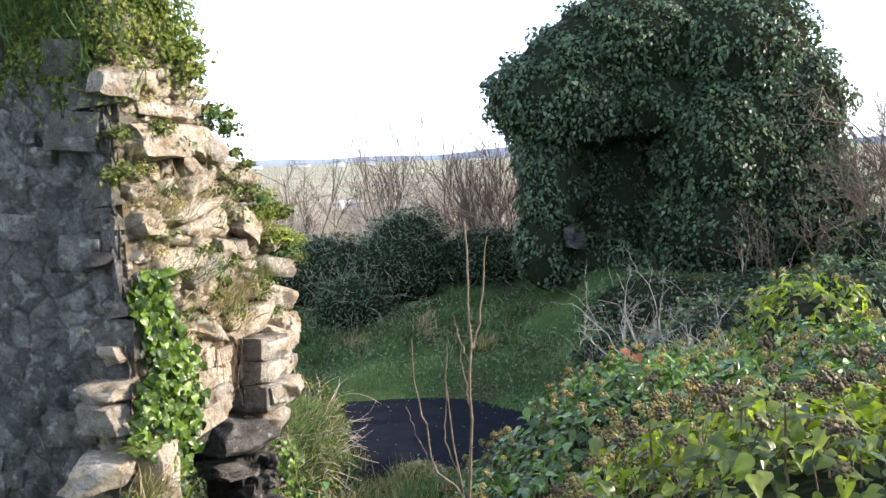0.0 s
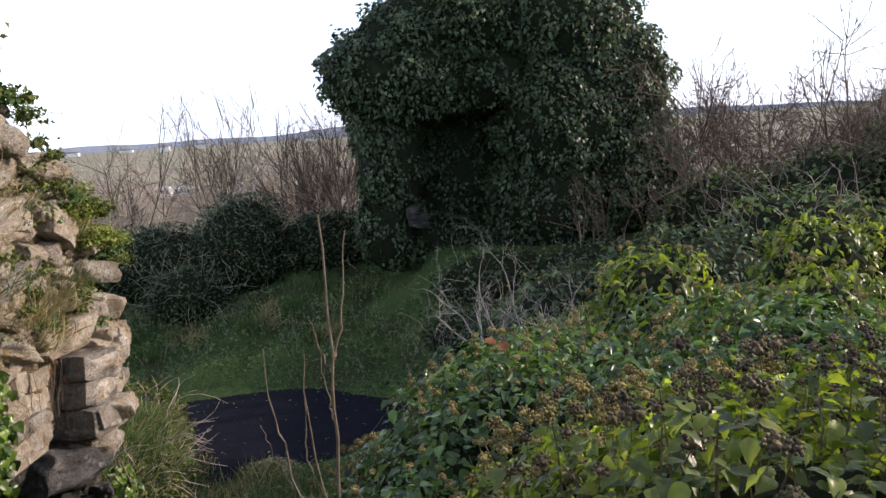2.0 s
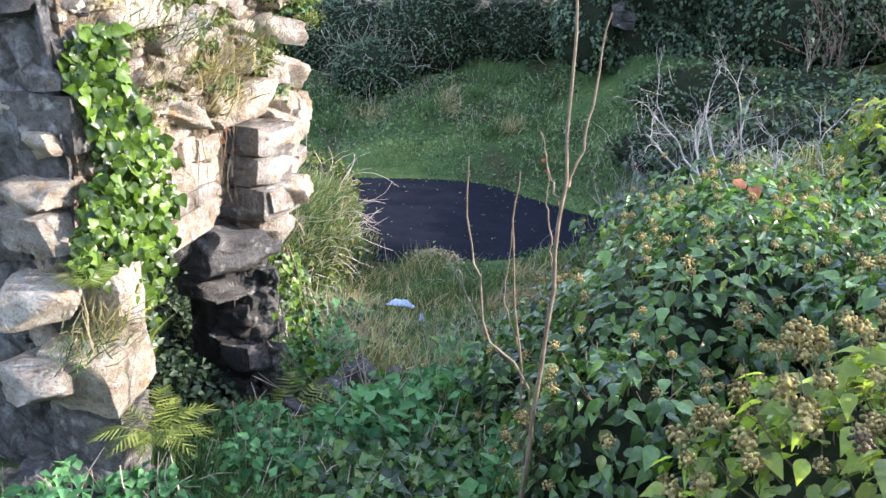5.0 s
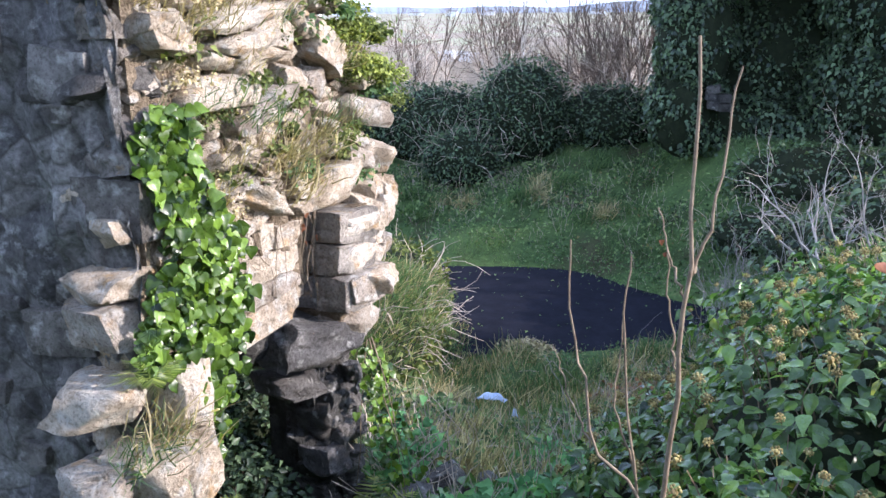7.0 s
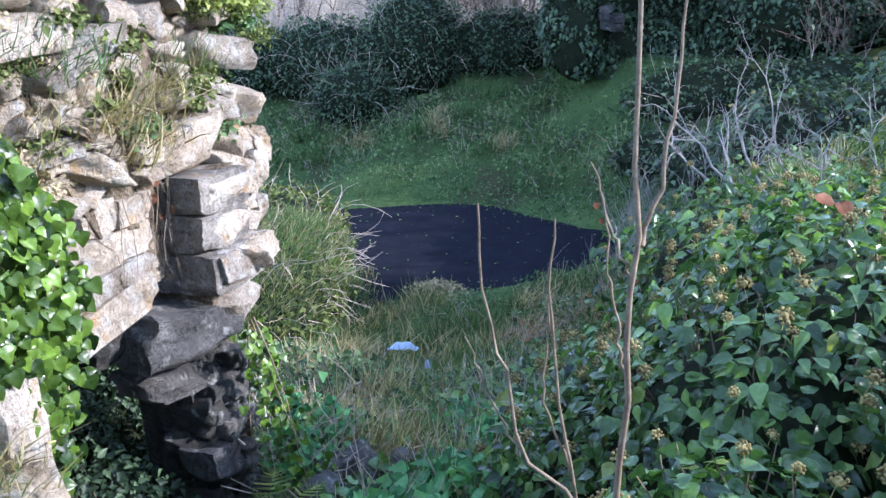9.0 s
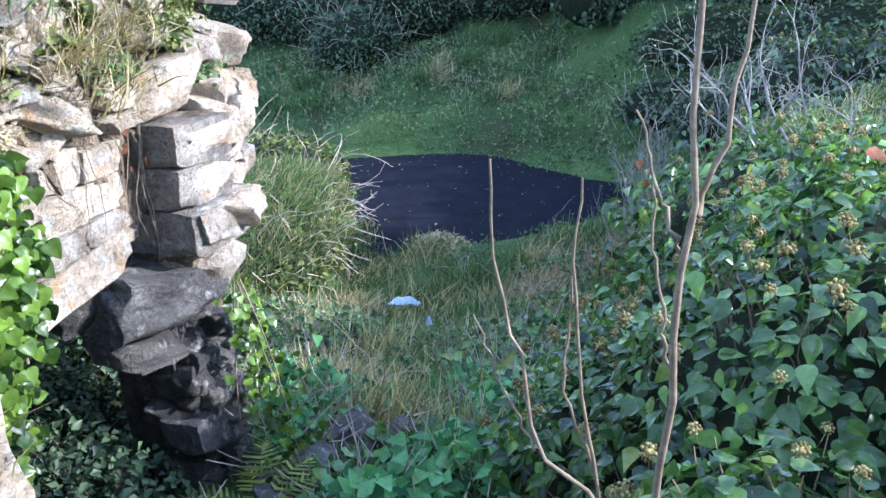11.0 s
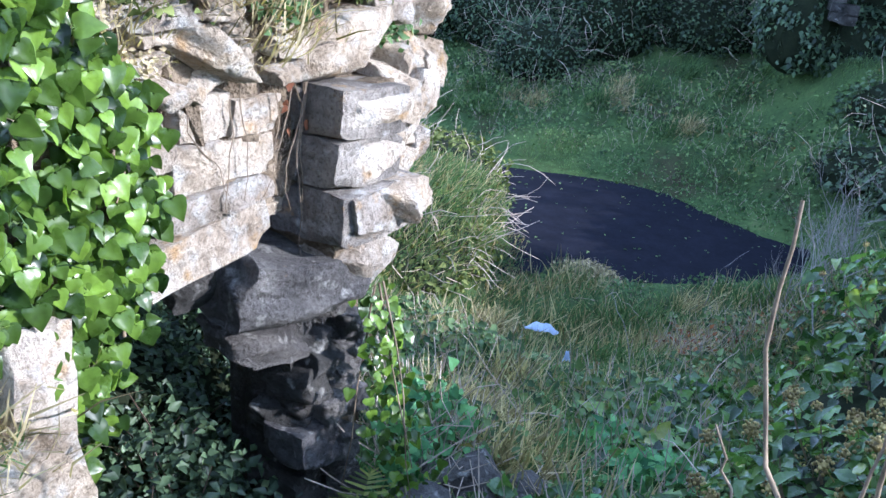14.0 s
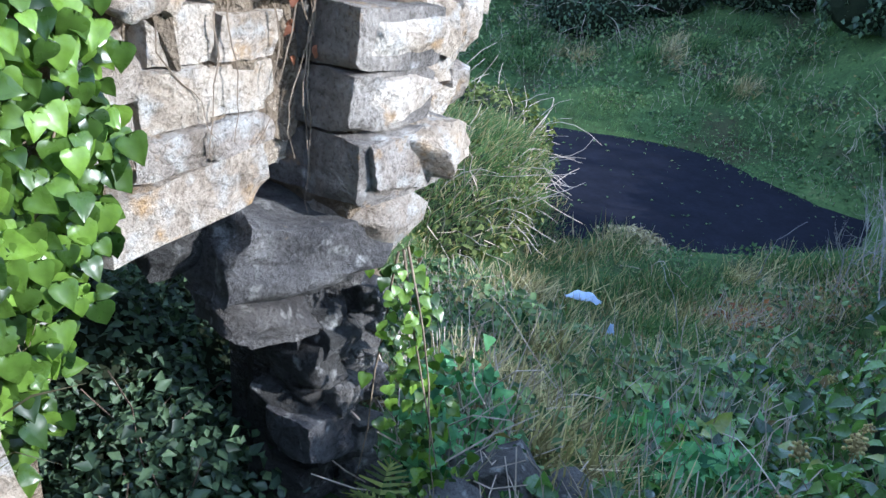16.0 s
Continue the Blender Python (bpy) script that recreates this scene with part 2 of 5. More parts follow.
# soil, turf, field and far plain in one sheet
GROUND, _gn, _gl, _gb = material("turf and soil", 0.95, 0.15)
_p = world_pos(_gn)
_a = grain(_gn, _gl, 0.9, 8, 0.65, _p)
_f = grain(_gn, _gl, 14, 8, 0.7, _p)
_far = grain(_gn, _gl, 0.02, 5, 0.55, _p)
_c = ramp(_gn, _gl, _a, [(0.32, (0.055, 0.052, 0.028)), (0.48, (0.055, 0.095, 0.032)), (0.62, (0.085, 0.135, 0.045)), (0.75, (0.15, 0.145, 0.07))])
_c = blend(_gn, _gl, 0.7, _c, ramp(_gn, _gl, _f, [(0.3, (0.35, 0.35, 0.35)), (0.7, (1.3, 1.3, 1.2))]), "MULTIPLY")
_sep = _gn.new("ShaderNodeSeparateXYZ")
_gl.new(_p, _sep.inputs[0])
_mr = _gn.new("ShaderNodeMapRange")
_gl.new(_sep.outputs[1], _mr.inputs[0])
_mr.inputs[1].default_value, _mr.inputs[2].default_value = 40, 110
_fields = ramp(_gn, _gl, _far, [(0.35, (0.20, 0.16, 0.125)), (0.47, (0.25, 0.205, 0.16)), (0.55, (0.22, 0.25, 0.14)), (0.7, (0.29, 0.24, 0.19))])
_c = blend(_gn, _gl, _mr.outputs[0], _c, _fields)
_gl.new(_c, _gb.inputs["Base Color"])
bump(_gn, _gl, _f, 0.8, 0.04, _gb)

# the blue haze of distance is mixed into the hills' own colour
HILL = plain_material("far hills with haze in colour", (0.27, 0.31, 0.38), (0.34, 0.38, 0.45), 0.004, 1.0, 0.0, 0.0)


def put(name, verts, faces, mat, parent=None, label="", smooth=False):
    """One mesh object from arrays; faces all of one size."""
    verts = np.asarray(verts, dtype=np.float32)
    faces = np.asarray(faces, dtype=np.int32)
    me = bpy.data.meshes.new(name)
    k = faces.shape[1]
    me.vertices.add(len(verts))
    me.vertices.foreach_set("co", verts.ravel())
    me.loops.add(faces.size)
    me.loops.foreach_set("vertex_index", faces.ravel())
    me.polygons.add(len(faces))
    me.polygons.foreach_set("loop_start", np.arange(0, faces.size, k, dtype=np.int32))
    me.polygons.foreach_set("use_smooth", np.full(len(faces), smooth, dtype=bool))
    me.update(calc_edges=True)
    me.materials.append(mat)
    ob = new(name, me)
    if parent is not None:
        ob.parent = parent
    if label:
        tagged(ob, label)
    return ob


def piece(name, me, m, parent, label=""):
    """One more object on a shared mesh, as a part."""
    ob = new(name, me)
    ob.matrix_basis = m
    ob.parent = parent
    if label:
        tagged(ob, label)
    return ob


def part(name, bm, mat, parent, label="", smooth=False):
    me = bpy.data.meshes.new(name)
    for f in bm.faces:
        f.smooth = smooth
    bm.to_mesh(me)
    bm.free()
    me.materials.append(mat)
    ob = new(name, me)
    ob.parent = parent
    if label:
        tagged(ob, label)
    return ob


def thing(name, label, category, group="", kind=""):
    return tagged(new(name), label, category, group, kind)


def unit(v):
    return v / np.maximum(np.linalg.norm(v, axis=-1, keepdims=True), 1e-9)


def turns(normals, tips):
    """Rotations whose z is the normal and whose y runs along the tip."""
    z = unit(normals)
    y = tips - (tips * z).sum(-1, keepdims=True) * z
    y = unit(y)
    x = np.cross(y, z)
    return np.stack([x, y, z], axis=-1)


def scatter(tv, tf, pos, rot, size):
    """Copies of a template as one array of corners and faces."""
    size = np.asarray(size)
    if size.ndim == 1:
        size = size[:, None]
    v = np.einsum("nij,nkj->nki", rot, tv[None] * size[:, None, :]) + pos[:, None, :]
    f = tf[None] + (np.arange(len(pos)) * len(tv))[:, None, None]
    return v.reshape(-1, 3), f.reshape(-1, tf.shape[1])


def leaf_template(outline, sag=0.12, fold=0.10, across=2, wave=0.0):
    """A leaf from its half outline (width, along): sunk midrib, cupped blades, edges waved and tip sagging. Quads."""
    v, f = [], []
    us = np.linspace(-1, 1, across + 1)
    for k, (w, a) in enumerate(outline):
        for u in us:
            z = -sag * a * a + fold * w * (2 * abs(u) - 1.3 * u * u if across > 2 else 2 * abs(u)) + wave * math.sin(2.1 * k + 1.3 * u) * abs(u)
            v.append((w * u, a, z))
    m = across + 1
    for i in range(len(outline) - 1):
        for j in range(across):
            p = i * m + j
            f.append((p, p + 1, p + m + 1, p + m))
    return np.array(v, dtype=float), np.array(f)


OVATE = leaf_template([(0.012, 0), (0.20, 0.08), (0.30, 0.22), (0.31, 0.36), (0.22, 0.58), (0.09, 0.82), (0.006, 1.0)], 0.28, 0.30, 4, 0.025)
HEART = leaf_template([(0.02, 0.09), (0.24, -0.08), (0.42, -0.02), (0.51, 0.15), (0.46, 0.30), (0.41, 0.46), (0.27, 0.66), (0.12, 0.86), (0.01, 1.0)], 0.26, 0.34, 4, 0.035)
SMALL = leaf_template([(0.06, 0), (0.36, 0.35), (0.04, 1.0)], 0.15, 0.25)
OVATE_LEAN = leaf_template([(0.012, 0), (0.28, 0.18), (0.27, 0.48), (0.006, 1.0)], 0.28, 0.30)
HEART_LEAN = leaf_template([(0.02, 0.06), (0.50, 0.12), (0.40, 0.46), (0.01, 1.0)], 0.26, 0.32)
TINY = leaf_template([(0.06, 0), (0.36, 0.35), (0.04, 1.0)], 0.15, 0.25, 1)
BLADE = (np.array([(-0.02, 0, 0), (0.02, 0, 0), (0.016, 0.55, -0.04), (-0.016, 0.55, -0.04), (0.003, 1, -0.34), (-0.003, 1, -0.34)]), np.array([(0, 1, 2, 3), (3, 2, 4, 5)]))


def rand_dirs(n, r=rng):
    return unit(r.normal(size=(n, 3)))


def tubes(paths, radii, sides=4):
    """Tapered stems: paths (n, k, 3), radii (n, k), as quads."""
    n, k, _ = paths.shape
    tang = np.gradient(paths, axis=1)
    tang = unit(tang)
    ref = np.where(np.abs(tang[..., 2:3]) > 0.9, np.array([1.0, 0, 0]), np.array([0, 0, 1.0]))
    a = unit(np.cross(tang, ref))
    b = np.cross(tang, a)
    ang = np.arange(sides) * 2 * np.pi / sides
    ring = a[:, :, None, :] * np.cos(ang)[:, None] + b[:, :, None, :] * np.sin(ang)[:, None]
    v = paths[:, :, None, :] + ring * radii[:, :, None, None]
    base = (np.arange(n) * k * sides)[:, None, None]
    i = np.arange(k - 1)[:, None] * sides
    j = np.arange(sides)
    j2 = (j + 1) % sides
    q = np.stack([i + j, i + j2, i + sides + j2, i + sides + j], axis=-1).reshape(-1, 4)
    f = (base + q[None]).reshape(-1, 4)
    return v.reshape(-1, 3), f


def walk_twigs(starts, dirs, lengths, steps, wander, lift, r):
    """Crooked twig centre lines."""
    n = len(starts)
    p = np.empty((n, steps, 3))
    p[:, 0] = starts
    d = unit(dirs)
    for s in range(1, steps):
        d = unit(d + r.normal(size=(n, 3)) * wander + np.array([0, 0, lift]))
        p[:, s] = p[:, s - 1] + d * (lengths / (steps - 1))[:, None]
    return p


def branching(starts, dirs, length, radius, levels, kids, r, wander=0.18, lift=0.05, spread=0.7, shrink=0.62, steps=5):
    """Bare limbs and twigs, level by level: lists of paths and radii."""
    out = []
    st, di, le, ra = starts, dirs, np.full(len(starts), length), np.full(len(starts), radius)
    for lev in range(levels):
        le = le * r.uniform(0.7, 1.25, len(le))
        p = walk_twigs(st, di, le, steps, wander, lift, r)
        tip = 0.35 if lev < levels - 1 else 0.15
        rr = ra[:, None] * np.linspace(1, tip, steps)[None]
        out.append((p, rr))
        if lev == levels - 1:
            break
        n = len(st)
        idx = np.repeat(np.arange(n), kids)
        at = r.uniform(0.25, 1.0, len(idx)) * (steps - 1)
        lo = np.minimum(at.astype(int), steps - 2)
        w = (at - lo)[:, None]
        st = p[idx, lo] * (1 - w) + p[idx, lo + 1] * w
        along = unit(p[idx, lo + 1] - p[idx, lo])
        di = unit(along + r.normal(size=(len(idx), 3)) * spread)
        le = le[idx] * shrink
        ra = ra[idx] * 0.5
    return out


def limbs_mesh(name, levels, mat, parent, label="", sides=4):
    vs, fs, o = [], [], 0
    for p, rr in levels:
        v, f = tubes(p, rr, sides)
        vs.append(v)
        fs.append(f + o)
        o += len(v)
    return put(name, np.concatenate(vs), np.concatenate(fs), mat, parent, label)


# ---------------------------------------------------------------- ground
WATER = -3.02
POND = [(-2.2, 12.3), (-1.62, 12.57), (-1.5, 13.15), (-1.0, 13.3), (-0.8, 12.95), (-0.2, 13.2), (0.74, 13.76), (1.5, 14.4), (1.75, 15.4), (1.0, 15.6), (0.2, 16.3), (-0.5, 16.9), (-1.6, 17.1), (-2.5, 16.95), (-3.2, 16.8), (-4.1, 17.5), (-4.2, 18.25), (-5.3, 18.5), (-4.5, 17.0), (-3.4, 15.3), (-2.75, 14.3), (-2.25, 13.4)]


def pond_distance(x, y):
    """Metres outside the pond's edge, negative within it."""
    p = np.array(POND)
    q = np.roll(p, -1, axis=0)
    best = np.full(np.shape(x), 1e9)
    inside = np.zeros(np.shape(x), dtype=bool)
    for (ax, ay), (bx, by) in zip(p, q):
        t = np.clip(((x - ax) * (bx - ax) + (y - ay) * (by - ay)) / ((bx - ax) ** 2 + (by - ay) ** 2), 0, 1)
        best = np.minimum(best, np.hypot(x - ax - t * (bx - ax), y - ay - t * (by - ay)))
        inside ^= ((ay > y) != (by > y)) & (x < (bx - ax) * (y - ay) / (by - ay + 1e-12) + ax)
    return np.where(inside, -best, best)


def smooth(a, b, x):
    t = np.clip((x - a) / (b - a), 0, 1)
    return t * t * (3 - 2 * t)


def ripple(x, y):
    return 0.05 * np.sin(1.7 * x + 0.6 * y) * np.sin(1.3 * y - 0.4 * x) + 0.03 * np.sin(4.1 * x + 1) * np.sin(3.7 * y + 2)


def ground_z(x, y):
    x, y = np.asarray(x, dtype=float), np.asarray(y, dtype=float)
    d = pond_distance(x, y)
    near = np.interp(y, [-20, 0, 2, 3.5, 5.5, 8, 11, 13], [0.6, 0.40, 0.12, -0.22, -0.80, -1.85, -2.86, -3.02])
    near = near + 0.10 * np.maximum(x - 1.5, 0) * (1 - smooth(10, 14, y))
    right = smooth(0.5, 2.4, x)
    left = smooth(-1.9, -3.2, x) * (1 - smooth(14.5, 18.5, y))
    k = 0.06 + 0.60 * right + 0.42 * left + 0.26 * smooth(15.5, 18, y) * (1 - right)
    bank = WATER + k * np.maximum(d, 0) + 0.05 * smooth(0, 0.4, d)
    cap = np.interp(y, [0, 10, 14, 20, 24, 40, 70, 160], [0.5, -0.2, -0.9, -0.8, -1.6, -3.8, -6.3, -7.6])
    bank = np.minimum(bank, cap)
    z = np.where(y < 11, np.maximum(near, np.where(np.abs(x + 0.3) < 1.6, near, bank - 0.3)), np.maximum(bank, near * (y < 13) - 9 * (y >= 13)))
    z = np.where(y > 26, cap, z)
    z = z + ripple(x, y) * smooth(0.1, 1.5, d)
    return np.where(d < 0, WATER - 0.25 * smooth(0, 0.8, -d) - 0.01, z)


def spread(a, b, step, far, growth=1.25):
    mid = list(np.arange(a, b + 1e-6, step))
    up, s = [], step
    while (up[-1] if up else b) < far:
        s *= growth
        up.append((up[-1] if up else b) + s)
    down, s = [], step
    while (down[-1] if down else a) > -far:
        s *= growth
        down.append((down[-1] if down else a) - s)
    return np.array(down[::-1] + mid + up)


def build_ground():
    xs, ys = spread(-7, 10, 0.16, 4000), spread(-3, 26, 0.16, 4200)
    gx, gy = np.meshgrid(xs, ys)
    v = np.stack([gx, gy, ground_z(gx, gy)], -1).reshape(-1, 3)
    w = len(xs)
    i = (np.arange(len(ys) - 1)[:, None] * w + np.arange(w - 1)[None]).ravel()
    f = np.stack([i, i + 1, i + w + 1, i + w], -1)
    ob = put("ground", v, f, GROUND, None, "", True)
    tagged(ob, "rough winter turf sloping down to a muddy hollow", "ground", kind="structure")
    # standing water and mud in the hollow
    xs, ys = np.arange(-6, 3, 0.15), np.arange(11.6, 19.4, 0.15)
    gx, gy = np.meshgrid(xs, ys)
    v = np.stack([gx, gy, WATER + 0.006 * np.sin(3 * gx + gy) * np.sin(2 * gy)], -1).reshape(-1, 3)
    w = len(xs)
    i = (np.arange(len(ys) - 1)[:, None] * w + np.arange(w - 1)[None]).ravel()
    ob = put("water", v, np.stack([i, i + 1, i + w + 1, i + w], -1), MUD, None, "", True)
    tagged(ob, "dark muddy pool in a grassy hollow", "pool", kind="structure")


build_ground()

# ---------------------------------------------------------------- ruined wall
ORIGIN = Vector((-1.45, 4.15, 0.0))
ALONG = Vector((0.247, 0.969, 0.0)).normalized()
OUT = Vector((0.969, -0.247, 0.0)).normalized()


def wall_point(s, n, z):
    return ORIGIN + ALONG * s + OUT * n + Vector((0, 0, z))


def wall_top(s):
    return float(np.interp(s, [-0.3, 0.0, 0.35, 0.55, 0.76, 0.88, 1.0, 1.15, 1.42, 1.56], [2.95, 2.9, 2.72, 2.58, 2.36, 2.10, 1.92, 1.76, 1.56, 1.36]))


def rubble(seed, cuts=3, square=False):
    """A broken block of stone about one unit across: blunt corners, split faces, pitted skin."""
    r = random.Random(seed)
    bm = bmesh.new()
    bmesh.ops.create_cube(bm, size=1.0)
    bmesh.ops.subdivide_edges(bm, edges=bm.edges[:], cuts=cuts, use_grid_fill=True)
    k = 0.35 if square else 1.0
    shear = Matrix(((1, r.uniform(-0.18, 0.18) * k, r.uniform(-0.25, 0.25) * k), (0, 1, r.uniform(-0.15, 0.15) * k), (0, 0, 1)))
    chops = [(Vector((r.gauss(0, 1), r.gauss(0, 1), r.gauss(0, 1))).normalized(), r.uniform(0.46, 0.62) + (0.20 if square else 0)) for _ in range(5 if square else 8)]
    off = Vector((r.uniform(0, 50), r.uniform(0, 50), r.uniform(0, 50)))
    for v in bm.verts:
        c = v.co.copy()
        q = max(abs(c.x), abs(c.y), abs(c.z))
        c *= 1 - (0.05 if square else 0.12) * max(0.0, c.length / max(q, 1e-6) - 1.15)      # worn corners
        for d, lim in chops:
            over = c.dot(d) - lim
            if over > 0:
                c -= d * over * 0.95
        c += noise_vector(c * 2.2 + off) * 0.07 * k + noise_vector(c * 5.0 + off) * (0.028 if square else 0.045) + noise_vector(c * 11.0 + off) * 0.022
        v.co = shear @ c
    bmesh.ops.triangulate(bm, faces=bm.faces[:])
    me = bpy.data.meshes.new("stone")
    for f in bm.faces:
        f.smooth = True
    bm.to_mesh(me)
    bm.free()
    me.set_sharp_from_angle(angle=radians(38))
    return me


def stone_set(mat, seeds, square=False, cuts=6):
    out = []
    for s in seeds:
        me = rubble(s, cuts, square)
        me.materials.append(mat)
        out.append(me)
    return out


def rough_block(bm, corners, jitter, r, cuts=5):
    """A core block from eight corners, its faces broken up."""
    vs = [bm.verts.new(c) for c in corners]
    fs = [bm.faces.new([vs[i] for i in q]) for q in ((0, 3, 2, 1), (4, 5, 6, 7), (0, 1, 5, 4), (1, 2, 6, 5), (2, 3, 7, 6), (3, 0, 4, 7))]
    es = list({e for f in fs for e in f.edges})
    made = bmesh.ops.subdivide_edges(bm, edges=es, cuts=cuts, use_grid_fill=True)
    for g in made["geom_inner"]:
        if isinstance(g, bmesh.types.BMVert):
            g.co += Vector((r.uniform(-1, 1), r.uniform(-1, 1), r.uniform(-1, 1))) * jitter


def slab(bm, s0, s1, n0, n1, z0, z1a, z1b, r, jitter=0.03, cuts=5):
    c = [wall_point(s0, n0, z0), wall_point(s1, n0, z0), wall_point(s1, n1, z0), wall_point(s0, n1, z0),
         wall_point(s0, n0, z1a), wall_point(s1, n0, z1b), wall_point(s1, n1, z1b), wall_point(s0, n1, z1a)]
    rough_block(bm, c, jitter, r, cuts)


def build_wall():
    r = random.Random(11)
    wall = thing("wall_ruin", "broken limestone rubble wall end with a low doorway, mossy and ivy-grown", "ruined wall", kind="structure")
    bm = bmesh.new()
    slab(bm, 0.05, 0.16, -0.30, -0.13, -1.4, 0.46, 0.46, r, 0.015)            # near jamb
    for s0, s1, n0 in ((0.03, 0.45, -0.38), (0.44, 0.98, -0.60), (0.97, 1.46, -0.60)):      # broken end
        base = 0.46 if s0 < 0.4 else 0.56 if s0 < 0.9 else 0.40
        slab(bm, s0, s1, n0, -0.075, base, wall_top(s0) - 0.14, wall_top(s1) - 0.14, r, 0.035, 8)
    slab(bm, 0.99, 1.24, -0.50, 0.05, 0.36, 0.84, 0.84, r, 0.01)            # far pier
    part("core", bm, CORE, wall, "crumbling earthy mortar core")
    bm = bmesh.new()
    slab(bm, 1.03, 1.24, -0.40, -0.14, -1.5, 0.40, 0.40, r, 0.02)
    part("pier", bm, PIER, wall, "dark pier below the springing, shade put into its colour")
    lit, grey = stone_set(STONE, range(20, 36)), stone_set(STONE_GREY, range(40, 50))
    shade_stones = stone_set(STONE_SHADE, range(80, 88))
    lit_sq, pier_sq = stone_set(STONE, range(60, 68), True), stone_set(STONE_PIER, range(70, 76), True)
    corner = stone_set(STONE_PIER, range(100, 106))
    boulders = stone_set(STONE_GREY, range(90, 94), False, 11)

    def lay(s, n, z, w, h, dep, mesh_pool, turn=0.16, tilt=0.0, swing=0.0):
        """One stone: its middle along the wall, how far its face stands out, its height, its size."""
        m = Matrix.Translation(wall_point(s, n - dep / 2, z)) @ Matrix((
            (ALONG.x, OUT.x, 0, 0), (ALONG.y, OUT.y, 0, 0), (0, 0, 1, 0), (0, 0, 0, 1)))
        e = Euler((r.gauss(0, turn), radians(tilt) + r.gauss(0, turn), radians(swing) + r.gauss(0, turn)))
        piece("stone", r.choice(mesh_pool), m @ e.to_matrix().to_4x4() @ Matrix.Diagonal((w, dep, h, 1)), wall)

    # the large stones that stand out of the broken end: along, height, width, thickness, tilt
    upper = [(0.04, 2.28, 0.24, 0.15, 5), (0.17, 2.30, 0.11, 0.12, 0), (0.27, 2.17, 0.22, 0.08, 12), (0.46, 2.14, 0.18, 0.10, 8), (0.27, 2.00, 0.40, 0.17, -4),
             (0.56, 2.02, 0.26, 0.16, 14), (0.72, 1.97, 0.22, 0.14, 22), (0.59, 1.77, 0.24, 0.11, -8), (1.04, 1.79, 0.27, 0.11, 18), (0.53, 1.645, 0.42, 0.085, 3),
             (0.15, 1.62, 0.20, 0.10, -5), (1.03, 1.52, 0.23, 0.15, 30), (0.90, 1.61, 0.15, 0.10, 10), (0.54, 1.555, 0.27, 0.085, 4), (0.18, 1.57, 0.20, 0.11, 5)]
    middle = [(0.56, 1.465, 0.16, 0.12, 40), (0.40, 1.39, 0.34, 0.12, -6), (0.63, 1.32, 0.32, 0.15, -12), (0.79, 1.42, 0.14, 0.08, 25), (0.93, 1.38, 0.12, 0.12, 50),
              (1.31, 1.39, 0.16, 0.08, -10), (1.35, 1.235, 0.40, 0.115, 10), (1.05, 1.12, 0.26, 0.085, 2), (0.57, 1.14, 0.16, 0.09, 35), (1.05, 0.935, 0.36, 0.17, -10),
              (0.61, 0.965, 0.24, 0.075, 32), (1.50, 1.00, 0.15, 0.14, 0), (1.51, 0.85, 0.12, 0.14, 8), (1.30, 1.03, 0.17, 0.12, 0), (1.33, 0.90, 0.16, 0.11, -6)]
    for c, z, w, h, tilt in upper + middle:
        lay(c, r.uniform(0.02, 0.055), z, w, h, r.uniform(0.20, 0.30), lit, 0.07, tilt, r.uniform(-14, 10))
    big = [(c, z, 0.42 * w, 0.5 * h) for c, z, w, h, _ in upper + middle]
    # small rubble and packing between them
    z = 0.86
    while z < 2.8:
        h = r.choice((r.uniform(0.05, 0.08), r.uniform(0.08, 0.13)))
        s = 0.03 + r.uniform(0, 0.07)
        while s < 1.46:
            w = r.choice((r.uniform(0.06, 0.11), r.uniform(0.10, 0.19)))
            c, zc = s + w / 2, z + h / 2
            clear = all(abs(c - a) > u or abs(zc - b) > v for a, b, u, v in big)
            if clear and c + w / 2 < 1.50 and zc < wall_top(c) - 0.02:
                if r.random() < 0.62:
                    lay(c, r.uniform(-0.05, 0.01), zc, w, h * r.uniform(0.7, 1.05), r.uniform(0.12, 0.2), lit, 0.24)
                else:
                    for _ in range(3):
                        lay(c + r.uniform(-0.5, 0.5) * w, r.uniform(-0.07, -0.03), z + h * r.uniform(0.1, 0.9), r.uniform(0.04, 0.08), r.uniform(0.025, 0.05), 0.1, lit, 0.4)
            s += w
        z += h * 0.97
    # lintel over the doorway, and the squared courses bearing on it
    for c, z, w, h, tilt in ((0.64, 0.475, 0.42, 0.125, -2), (0.59, 0.588, 0.17, 0.085, 4), (0.765, 0.592, 0.19, 0.075, -2), (0.60, 0.695, 0.16, 0.115, 0), (0.775, 0.682, 0.18, 0.10, 4),
                             (0.44, 0.63, 0.15, 0.13, 0), (0.45, 0.77, 0.17, 0.12, 0), (0.79, 0.79, 0.16, 0.095, 2), (0.63, 0.815, 0.15, 0.11, 3), (0.36, 0.50, 0.16, 0.12, 0), (0.90, 0.73, 0.10, 0.14, 0), (0.90, 0.56, 0.10, 0.16, 0)):
        lay(c, -0.05 + r.uniform(-0.008, 0.008) - (0.05 if c > 0.85 else 0), z, w, h, 0.24, lit_sq, 0.025, tilt)
